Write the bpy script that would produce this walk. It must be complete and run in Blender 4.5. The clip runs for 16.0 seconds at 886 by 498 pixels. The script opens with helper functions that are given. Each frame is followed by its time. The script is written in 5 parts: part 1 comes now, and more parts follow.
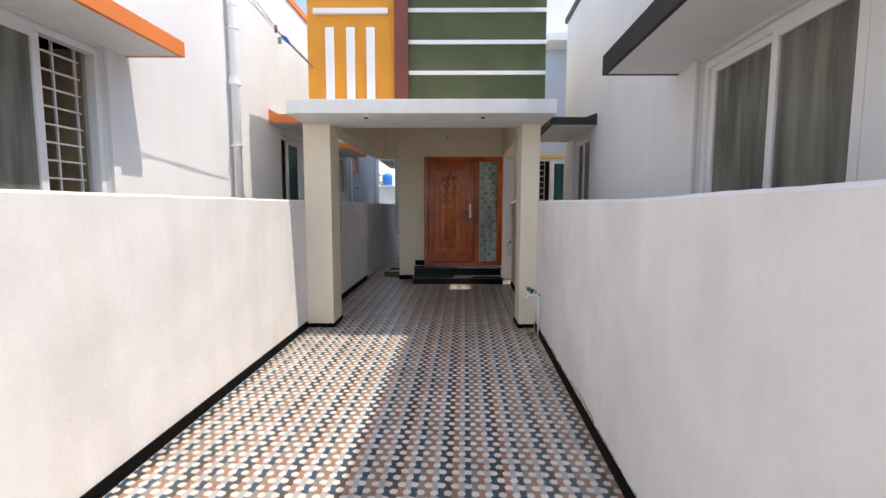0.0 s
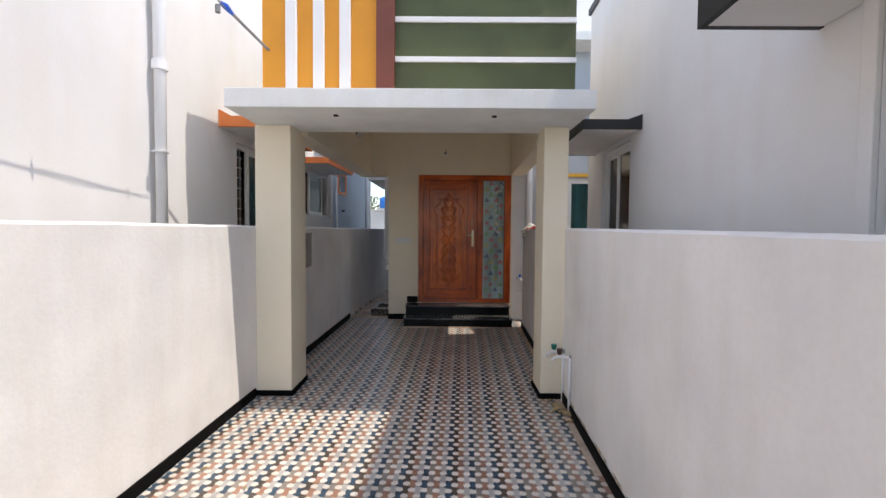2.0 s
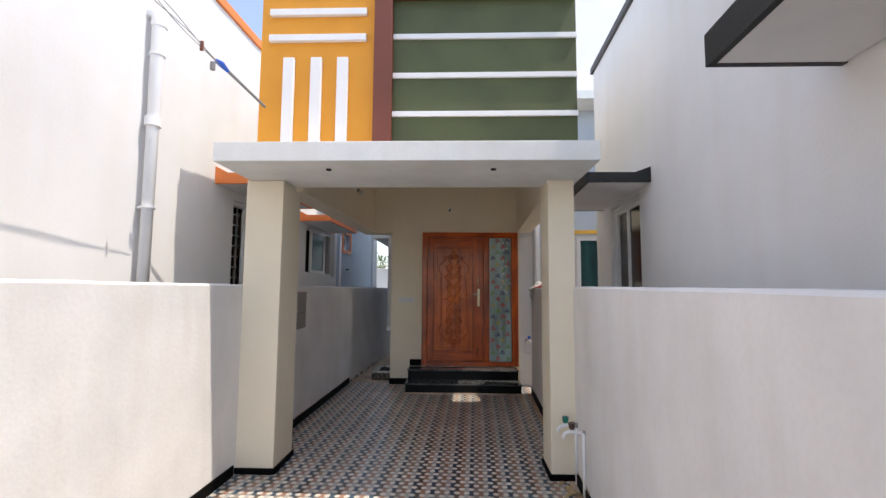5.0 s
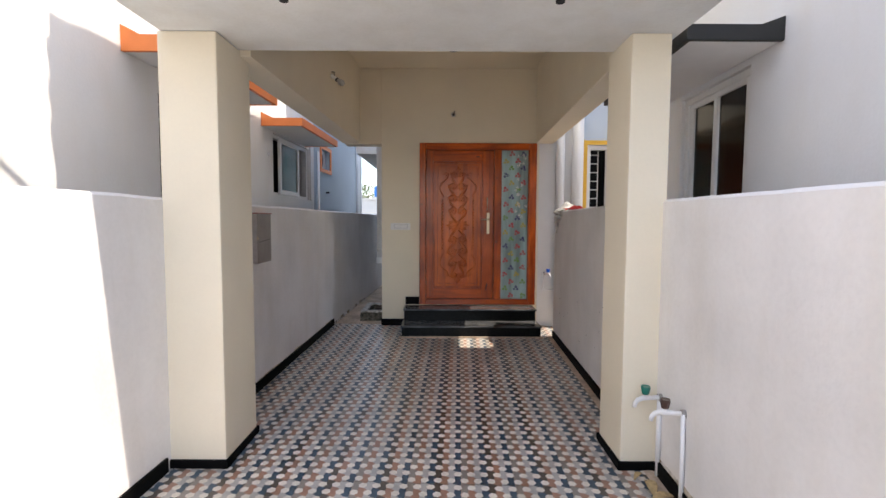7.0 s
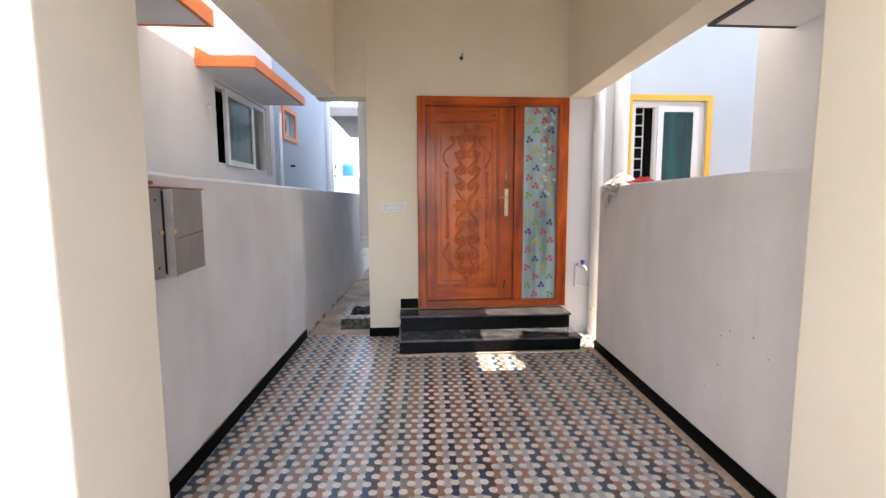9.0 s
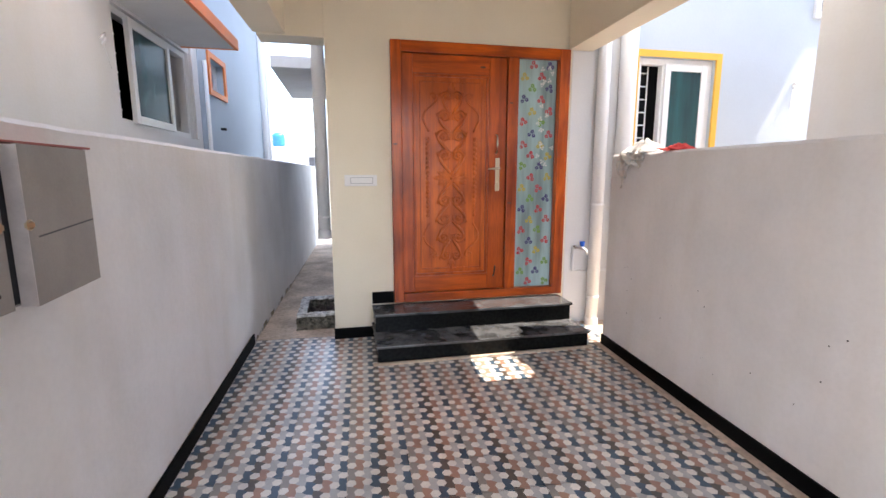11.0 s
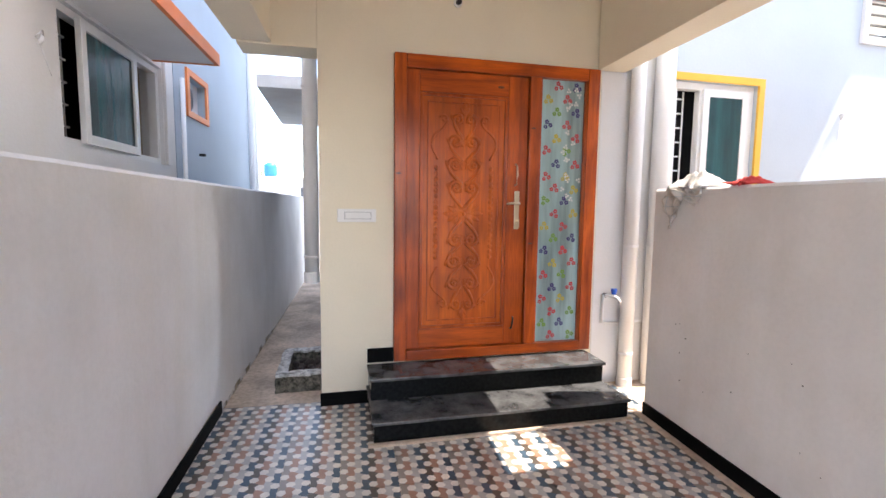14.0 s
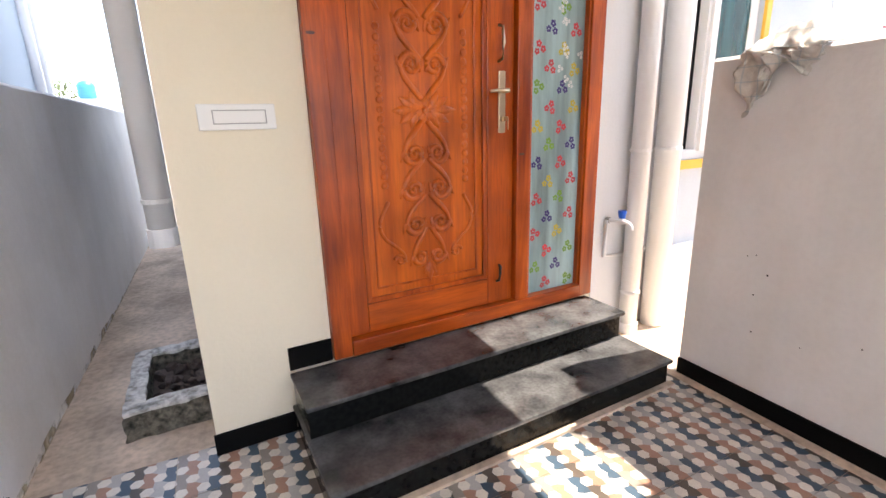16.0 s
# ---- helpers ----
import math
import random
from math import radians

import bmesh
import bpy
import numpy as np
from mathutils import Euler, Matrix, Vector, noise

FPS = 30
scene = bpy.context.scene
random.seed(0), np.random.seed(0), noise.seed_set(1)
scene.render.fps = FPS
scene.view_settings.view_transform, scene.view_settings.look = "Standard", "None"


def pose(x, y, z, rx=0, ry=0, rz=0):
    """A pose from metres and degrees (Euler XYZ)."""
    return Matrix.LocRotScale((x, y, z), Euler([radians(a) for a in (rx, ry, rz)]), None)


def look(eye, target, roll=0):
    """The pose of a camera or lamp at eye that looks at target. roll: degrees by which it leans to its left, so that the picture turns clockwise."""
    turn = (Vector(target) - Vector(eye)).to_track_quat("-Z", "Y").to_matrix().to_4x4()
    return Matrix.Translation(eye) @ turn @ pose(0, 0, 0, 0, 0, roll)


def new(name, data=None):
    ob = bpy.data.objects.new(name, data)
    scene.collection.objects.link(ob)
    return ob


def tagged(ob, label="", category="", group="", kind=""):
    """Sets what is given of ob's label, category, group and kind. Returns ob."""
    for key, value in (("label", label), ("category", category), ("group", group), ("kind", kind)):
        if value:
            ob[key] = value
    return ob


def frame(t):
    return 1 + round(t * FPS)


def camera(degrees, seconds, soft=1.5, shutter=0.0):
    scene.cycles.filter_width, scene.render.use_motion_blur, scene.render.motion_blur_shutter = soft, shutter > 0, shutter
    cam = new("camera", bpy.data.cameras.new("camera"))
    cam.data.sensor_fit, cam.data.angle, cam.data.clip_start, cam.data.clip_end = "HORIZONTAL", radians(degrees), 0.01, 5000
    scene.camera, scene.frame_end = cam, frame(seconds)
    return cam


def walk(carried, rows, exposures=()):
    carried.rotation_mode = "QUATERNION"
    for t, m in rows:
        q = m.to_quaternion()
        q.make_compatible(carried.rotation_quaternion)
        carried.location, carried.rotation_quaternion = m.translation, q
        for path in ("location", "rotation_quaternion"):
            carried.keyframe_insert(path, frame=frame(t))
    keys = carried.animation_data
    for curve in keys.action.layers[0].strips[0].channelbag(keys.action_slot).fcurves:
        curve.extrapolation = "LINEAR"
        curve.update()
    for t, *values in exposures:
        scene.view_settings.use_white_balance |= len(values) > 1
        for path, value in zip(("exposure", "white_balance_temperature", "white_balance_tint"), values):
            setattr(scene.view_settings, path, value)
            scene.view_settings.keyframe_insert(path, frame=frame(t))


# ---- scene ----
cam = camera(88.3, 16.0)
PATH = [
    (0, (0.003, 0.890, 1.457), (-0.019, 2.882, 1.272), 0.1),
    (0.5, (0.018, 1.293, 1.457), (-0.004, 3.286, 1.287), -0.0),
    (1, (0.024, 1.683, 1.47), (-0.002, 3.677, 1.32), 0.3),
    (1.5, (-0.011, 2.056, 1.464), (-0.024, 4.052, 1.335), 0.4),
    (2, (0.01, 2.302, 1.501), (-0.007, 4.300, 1.42), 0.5),
    (2.5, (0.061, 2.398, 1.565), (0.026, 4.397, 1.619), 0.8),
    (3, (0.081, 2.391, 1.613), (0.047, 4.376, 1.861), 1.2),
    (3.5, (0.088, 2.364, 1.646), (0.057, 4.319, 2.067), 1.5),
    (4, (0.1, 2.409, 1.617), (0.065, 4.357, 2.069), 1.3),
    (4.5, (0.114, 2.476, 1.564), (0.069, 4.446, 1.909), 0.8),
    (5, (0.123, 2.579, 1.498), (0.053, 4.570, 1.675), 0.4),
    (5.2, (0.119, 2.630, 1.482), (0.042, 4.625, 1.606), 0.4),
    (7.3, (-0.218, 4.138, 1.4), (-0.197, 6.134, 1.267), 0.3),
    (7.5, (-0.25, 4.288, 1.411), (-0.217, 6.283, 1.274), 0.3),
    (8, (-0.298, 4.659, 1.389), (-0.241, 6.653, 1.242), -0.0),
    (8.5, (-0.398, 5.017, 1.392), (-0.308, 7.008, 1.22), 0.0),
    (9, (-0.542, 5.309, 1.394), (-0.402, 7.293, 1.184), -0.2),
    (9.5, (-0.616, 5.586, 1.362), (-0.441, 7.559, 1.084), -0.7),
    (9.7, (-0.632, 5.688, 1.372), (-0.453, 7.657, 1.067), -0.8),
    (11.8, (-0.947, 6.238, 1.392), (-0.409, 8.139, 1.078), 1.2),
    (12, (-0.951, 6.235, 1.404), (-0.407, 8.143, 1.149), 1.3),
    (12.5, (-0.972, 6.229, 1.454), (-0.415, 8.146, 1.329), 1.6),
    (13, (-0.964, 6.302, 1.422), (-0.418, 8.225, 1.338), 1.6),
    (13.5, (-0.92, 6.516, 1.387), (-0.424, 8.45, 1.27), 1.2),
    (14, (-0.859, 6.782, 1.402), (-0.405, 8.72, 1.213), 0.7),
    (14.5, (-0.875, 7.123, 1.392), (-0.387, 9.044, 1.12), 0.7),
    (15, (-0.87, 7.455, 1.381), (-0.341, 9.352, 1.033), 0.1),
    (15.5, (-0.845, 7.775, 1.3), (-0.238, 9.643, 0.924), -0.8),
    (16, (-0.899, 8.106, 1.277), (0.018, 9.805, 0.755), -1.7),
]
EXPO = [(0.0, 0.90, 6970, 12), (2.5, 0.90, 6980, 12), (3.5, 0.74, 7000, 12), (4.5, 0.88, 7000, 12), (5.2, 1.02, 7000, 12), (7.5, 1.88, 7050, 13), (9.5, 2.62, 6950, 14), (12.0, 2.66, 6900, 14), (14.5, 2.78, 6950, 14), (16.0, 2.98, 7200, 15)]
walk(cam, [(t, look(eye, target, roll)) for t, eye, target, roll in PATH], EXPO)

# ---- world and sun ----
SUN_TO = Vector((0.495, -0.11, 1.0)).normalized()
elev = math.asin(SUN_TO.z)
world = bpy.data.worlds.new("sky")
scene.world = world
world.use_nodes = True
wt = world.node_tree
sky = wt.nodes.new("ShaderNodeTexSky")
sky.sky_type, sky.sun_disc = "NISHITA", False
sky.ozone_density, sky.dust_density = 2.5, 0.7
sky.sun_elevation, sky.sun_rotation = elev, math.atan2(SUN_TO.x, SUN_TO.y)
bg = wt.nodes["Background"]
bg.inputs["Strength"].default_value = 0.15
tc = wt.nodes.new("ShaderNodeTexCoord")
cl = wt.nodes.new("ShaderNodeTexNoise")
cl.inputs["Scale"].default_value, cl.inputs["Detail"].default_value = 3.2, 7.0
cr = wt.nodes.new("ShaderNodeValToRGB")
cr.color_ramp.elements[0].position, cr.color_ramp.elements[1].position = 0.52, 0.86
cr.color_ramp.elements[0].color, cr.color_ramp.elements[1].color = (0.045, 0.045, 0.045, 1), (0.8, 0.8, 0.8, 1)
mx = wt.nodes.new("ShaderNodeMix")
mx.data_type = "RGBA"
mx.inputs[7].default_value = (13.5, 13.8, 14.4, 1)
wt.links.new(tc.outputs["Generated"], cl.inputs["Vector"])
wt.links.new(cl.outputs["Fac"], cr.inputs["Fac"])
wt.links.new(cr.outputs["Color"], mx.inputs[0])
wt.links.new(sky.outputs["Color"], mx.inputs[6])
wt.links.new(mx.outputs[2], bg.inputs["Color"])
sun = new("sun", bpy.data.lights.new("sun", "SUN"))
sun.data.energy, sun.data.angle, sun.data.color = 2.0, radians(0.53), (1.0, 0.95, 0.88)
sun.matrix_world = look(SUN_TO * 30, (0, 0, 0))


# ---- materials ----
def mat(name, colour, rough=0.6, metal=0.0, var=0.08, scale=3.0, bump=0.0, bscale=120.0, second=None, stain=0.0, coat=0.0, spec=0.5, rand=0.0, streak=0.0):
    """A surface with variation at two scales and fine relief, in world metres."""
    m = bpy.data.materials.new(name)
    m.use_nodes = True
    nt = m.node_tree
    n, ln = nt.nodes, nt.links
    b = n["Principled BSDF"]
    geo = n.new("ShaderNodeNewGeometry")
    big = n.new("ShaderNodeTexNoise")
    big.inputs["Scale"].default_value, big.inputs["Detail"].default_value = scale, 6.0
    fine = n.new("ShaderNodeTexNoise")
    fine.inputs["Scale"].default_value, fine.inputs["Detail"].default_value = bscale, 4.0
    ln.new(geo.outputs["Position"], big.inputs["Vector"])
    ln.new(geo.outputs["Position"], fine.inputs["Vector"])
    ramp = n.new("ShaderNodeValToRGB")
    c2 = second or tuple(c * (1 - var * 2.2) for c in colour)
    ramp.color_ramp.elements[0].color = (*c2, 1)
    ramp.color_ramp.elements[1].color = (*colour, 1)
    ramp.color_ramp.elements[0].position, ramp.color_ramp.elements[1].position = 0.28, 0.62
    ln.new(big.outputs["Fac"], ramp.inputs["Fac"])
    mix = n.new("ShaderNodeMix")
    mix.data_type, mix.blend_type = "RGBA", "MULTIPLY"
    mix.inputs[0].default_value = min(1.0, 0.25 + stain)
    fr = n.new("ShaderNodeValToRGB")
    fr.color_ramp.elements[0].position, fr.color_ramp.elements[1].position = 0.3, 0.6
    lo = 1 - var * 2
    fr.color_ramp.elements[0].color = (lo, lo, lo, 1)
    ln.new(fine.outputs["Fac"], fr.inputs["Fac"])
    ln.new(ramp.outputs["Color"], mix.inputs[6])
    ln.new(fr.outputs["Color"], mix.inputs[7])
    out = mix.outputs[2]
    if streak:
        # faint marks of rain and trowel that run down the surface
        mp = n.new("ShaderNodeMapping")
        mp.inputs["Scale"].default_value = (5.0, 5.0, 0.8)
        sn = n.new("ShaderNodeTexNoise")
        sn.inputs["Scale"].default_value, sn.inputs["Detail"].default_value = 1.0, 5.0
        sr = n.new("ShaderNodeValToRGB")
        sr.color_ramp.elements[0].position, sr.color_ramp.elements[1].position = 0.34, 0.56
        k = 1 - streak
        sr.color_ramp.elements[0].color = (k, k * 0.99, k * 0.97, 1)
        sm = n.new("ShaderNodeMix")
        sm.data_type, sm.blend_type = "RGBA", "MULTIPLY"
        sm.inputs[0].default_value = 1.0
        ln.new(geo.outputs["Position"], mp.inputs["Vector"])
        ln.new(mp.outputs["Vector"], sn.inputs["Vector"])
        ln.new(sn.outputs["Fac"], sr.inputs["Fac"])
        ln.new(out, sm.inputs[6])
        ln.new(sr.outputs["Color"], sm.inputs[7])
        out = sm.outputs[2]
    if rand:
        oi = n.new("ShaderNodeObjectInfo")
        hs = n.new("ShaderNodeHueSaturation")
        mr = n.new("ShaderNodeMapRange")
        mr.inputs["To Min"].default_value, mr.inputs["To Max"].default_value = 1 - rand, 1 + rand
        ln.new(oi.outputs["Random"], mr.inputs["Value"])
        ln.new(mr.outputs["Result"], hs.inputs["Value"])
        ln.new(out, hs.inputs["Color"])
        out = hs.outputs["Color"]
    ln.new(out, b.inputs["Base Color"])
    b.inputs["Roughness"].default_value, b.inputs["Metallic"].default_value = rough, metal
    b.inputs["Specular IOR Level"].default_value = spec
    b.inputs["Coat Weight"].default_value = coat
    b.inputs["Coat Roughness"].default_value = 0.12
    if bump:
        bp = n.new("ShaderNodeBump")
        bp.inputs["Strength"].default_value, bp.inputs["Distance"].default_value = bump, 0.004
        ln.new(fine.outputs["Fac"], bp.inputs["Height"])
        ln.new(bp.outputs["Normal"], b.inputs["Normal"])
    return m


M_WHITE = mat("white wall paint", (0.81, 0.805, 0.80), 0.75, var=0.035, scale=1.3, bump=0.25, bscale=60, streak=0.015)
M_COMP = mat("white compound paint", (0.85, 0.835, 0.82), 0.78, var=0.06, scale=1.7, bump=0.4, bscale=40, streak=0.035)
# Bluer and darker than the white paint: sky shade put into colour.
M_PALE_SHADED = mat("pale wall paint with sky shade", (0.45, 0.53, 0.61), 0.75, var=0.04, scale=1.1, bump=0.25, bscale=60)
M_WHITE_SHADED = mat("white wall paint with sky shade", (0.54, 0.60, 0.66), 0.75, var=0.04, scale=1.2, bump=0.25, bscale=60)
M_CREAM = mat("cream wall paint", (0.87, 0.785, 0.615), 0.7, var=0.03, scale=1.5, bump=0.2, bscale=60)
M_CEIL = mat("white ceiling paint", (0.86, 0.85, 0.84), 0.8, var=0.03, bump=0.15)
M_SLAB = mat("white weathered slab", (0.82, 0.83, 0.81), 0.75, var=0.06, scale=2.5, bump=0.3, bscale=50, streak=0.04)
M_ORANGE = mat("orange ledge paint", (0.86, 0.24, 0.06), 0.55, var=0.05, bump=0.2)
M_YELLOW = mat("amber facade paint", (0.86, 0.36, 0.03), 0.6, var=0.05, scale=2, bump=0.2)
M_TRIMY = mat("yellow trim paint", (0.88, 0.50, 0.06), 0.55, var=0.04)
M_GREEN = mat("olive green paint", (0.092, 0.108, 0.040), 0.6, var=0.12, scale=2.2, bump=0.2)
M_MAROON = mat("maroon paint", (0.19, 0.05, 0.028), 0.55, var=0.08, bump=0.2)
M_BLACKP = mat("black ledge paint", (0.016, 0.016, 0.015), 0.6, var=0.15, bump=0.4, bscale=40)
M_GREYC = mat("dark grey coping", (0.10, 0.10, 0.11), 0.7, var=0.12, bump=0.3)
M_SKIRT = mat("black skirting granite", (0.004, 0.004, 0.0042), 0.6, var=0.1, bump=0.05, spec=0.08)
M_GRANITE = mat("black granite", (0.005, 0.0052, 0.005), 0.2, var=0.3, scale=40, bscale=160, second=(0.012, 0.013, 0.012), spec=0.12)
# Dust grey raised further so the treads look sunlit; risers stay black.
M_TREAD = mat("dusty sun-raised black granite", (0.105, 0.106, 0.106), 0.14, var=0.25, scale=7, bscale=70, second=(0.016, 0.016, 0.017), stain=0.3, spec=0.4)
M_CEMENT = mat("raw cement floor", (0.74, 0.58, 0.44), 0.9, var=0.22, scale=3.0, bump=0.9, bscale=30, second=(0.36, 0.275, 0.20), stain=0.35)
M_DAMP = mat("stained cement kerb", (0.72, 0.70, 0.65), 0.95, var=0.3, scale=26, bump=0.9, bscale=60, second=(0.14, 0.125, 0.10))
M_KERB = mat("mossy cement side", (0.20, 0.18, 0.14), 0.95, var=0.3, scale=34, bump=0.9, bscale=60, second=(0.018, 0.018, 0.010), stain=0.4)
M_RUBBLE = mat("dark rubble", (0.10, 0.075, 0.062), 0.95, var=0.2, scale=20, bump=0.6, rand=0.4)
M_PVC = mat("white pvc pipe", (0.86, 0.86, 0.86), 0.35, var=0.02, scale=4)
M_UPVC = mat("white window frame", (0.80, 0.80, 0.79), 0.35, var=0.02, scale=4)
M_GRILL = mat("white grille paint", (0.75, 0.75, 0.73), 0.4, var=0.03)
# Near-black colour that stands for shade in rooms, holes and gaps.
M_SHADE = mat("near-black shade", (0.02, 0.02, 0.022), 0.9, var=0.1)
M_BEIGE = mat("beige reveal", (0.50, 0.37, 0.22), 0.8, var=0.08)
M_STEEL = mat("grey sheet metal", (0.33, 0.31, 0.285), 0.55, metal=0.1, var=0.1, scale=5)
M_BULB = mat("frosted bulb glass", (0.62, 0.62, 0.60), 0.25, var=0.02)
M_EDGE = mat("worn bright metal edge", (0.62, 0.58, 0.56), 0.45, metal=0.3, var=0.1, scale=12)
M_BRASS = mat("satin brass", (0.60, 0.49, 0.34), 0.3, metal=1.0, var=0.05)
M_IRON = mat("dark iron", (0.03, 0.028, 0.026), 0.45, metal=0.6, var=0.1)
M_PLATE = mat("white plastic", (0.82, 0.81, 0.78), 0.3, var=0.015)
M_LINE = mat("grey line", (0.35, 0.34, 0.33), 0.6)
M_BLUE = mat("blue plastic", (0.01, 0.12, 0.62), 0.3, var=0.05)
M_TEAL = mat("green plastic", (0.005, 0.16, 0.12), 0.3, var=0.05)
M_BROWNP = mat("brown plastic", (0.07, 0.035, 0.025), 0.35, var=0.05)
M_CABLE = mat("grey cable", (0.26, 0.26, 0.26), 0.6)
M_RED = mat("red cloth", (0.70, 0.06, 0.05), 0.9, var=0.1, scale=20)
M_LEAFDRY = mat("dry leaf", (0.52, 0.37, 0.18), 0.85, var=0.2, scale=30)
M_LEAF = mat("foliage", (0.09, 0.12, 0.04), 0.7, var=0.3, scale=2)
M_BARK = mat("bark", (0.12, 0.09, 0.06), 0.9, var=0.2)
M_MOSS = mat("mossy damp stain", (0.66, 0.57, 0.43), 0.9, var=0.15, scale=8, second=(0.45, 0.36, 0.22))
_n, _l = M_MOSS.node_tree.nodes, M_MOSS.node_tree.links
_g, _t, _r = _n.new("ShaderNodeNewGeometry"), _n.new("ShaderNodeTexNoise"), _n.new("ShaderNodeValToRGB")
_t.inputs["Scale"].default_value, _t.inputs["Detail"].default_value = 9.0, 6.0
_r.color_ramp.elements[0].position, _r.color_ramp.elements[1].position = 0.40, 0.66
_l.new(_g.outputs["Position"], _t.inputs["Vector"])
_l.new(_t.outputs["Fac"], _r.inputs["Fac"])
_l.new(_r.outputs["Color"], _n["Principled BSDF"].inputs["Alpha"])
M_FAR = mat("far white building", (0.55, 0.55, 0.54), 0.8, var=0.08, scale=0.6)
M_EARTH = mat("earth ground", (0.42, 0.37, 0.30), 0.95, var=0.2, scale=0.5, bump=0.5)
M_BOXRED = mat("faded red lid", (0.45, 0.14, 0.12), 0.6, var=0.15)
M_KNOT = mat("dark wood knot", (0.10, 0.03, 0.012), 0.35)


def wood(name, c1, c2, stretch=(14, 14, 1.2)):
    m = bpy.data.materials.new(name)
    m.use_nodes = True
    n, ln = m.node_tree.nodes, m.node_tree.links
    b = n["Principled BSDF"]
    geo = n.new("ShaderNodeNewGeometry")
    mp = n.new("ShaderNodeMapping")
    mp.inputs["Scale"].default_value = stretch
    ln.new(geo.outputs["Position"], mp.inputs["Vector"])
    a = n.new("ShaderNodeTexNoise")
    a.inputs["Scale"].default_value, a.inputs["Detail"].default_value, a.inputs["Distortion"].default_value = 1.0, 6, 0.8
    g = n.new("ShaderNodeTexNoise")
    g.inputs["Scale"].default_value, g.inputs["Detail"].default_value = 9.0, 5
    for t in (a, g):
        ln.new(mp.outputs["Vector"], t.inputs["Vector"])
    r = n.new("ShaderNodeValToRGB")
    r.color_ramp.elements[0].color, r.color_ramp.elements[1].color = (*c2, 1), (*c1, 1)
    r.color_ramp.elements[0].position, r.color_ramp.elements[1].position = 0.3, 0.62
    ln.new(a.outputs["Fac"], r.inputs["Fac"])
    mix = n.new("ShaderNodeMix")
    mix.data_type, mix.blend_type = "RGBA", "MULTIPLY"
    mix.inputs[0].default_value = 0.5
    r2 = n.new("ShaderNodeValToRGB")
    r2.color_ramp.elements[0].color = (0.55, 0.5, 0.45, 1)
    r2.color_ramp.elements[0].position, r2.color_ramp.elements[1].position = 0.3, 0.55
    ln.new(g.outputs["Fac"], r2.inputs["Fac"])
    ln.new(r.outputs["Color"], mix.inputs[6])
    ln.new(r2.outputs["Color"], mix.inputs[7])
    w = n.new("ShaderNodeTexNoise")
    w.inputs["Scale"].default_value, w.inputs["Detail"].default_value = 2.6, 2.0
    ln.new(geo.outputs["Position"], w.inputs["Vector"])
    wr = n.new("ShaderNodeValToRGB")
    wr.color_ramp.elements[0].color = (0.50, 0.42, 0.40, 1)
    wr.color_ramp.elements[0].position, wr.color_ramp.elements[1].position = 0.34, 0.58
    ln.new(w.outputs["Fac"], wr.inputs["Fac"])
    wm = n.new("ShaderNodeMix")
    wm.data_type, wm.blend_type = "RGBA", "MULTIPLY"
    wm.inputs[0].default_value = 0.7
    ln.new(mix.outputs[2], wm.inputs[6])
    ln.new(wr.outputs["Color"], wm.inputs[7])
    ln.new(wm.outputs[2], b.inputs["Base Color"])
    b.inputs["Roughness"].default_value = 0.34
    b.inputs["Specular IOR Level"].default_value = 0.3
    b.inputs["Coat Weight"].default_value, b.inputs["Coat Roughness"].default_value = 0.35, 0.16
    bp = n.new("ShaderNodeBump")
    bp.inputs["Strength"].default_value, bp.inputs["Distance"].default_value = 0.12, 0.002
    ln.new(g.outputs["Fac"], bp.inputs["Height"])
    ln.new(bp.outputs["Normal"], b.inputs["Normal"])
    return m


M_TEAK = wood("varnished teak", (0.64, 0.115, 0.008), (0.30, 0.038, 0.0025))
M_TEAKP = wood("varnished teak panel", (0.72, 0.15, 0.012), (0.40, 0.06, 0.004), (9, 9, 0.8))
M_TEAKH = wood("varnished teak rail", (0.64, 0.115, 0.008), (0.30, 0.038, 0.0025), (1.2, 14, 14))


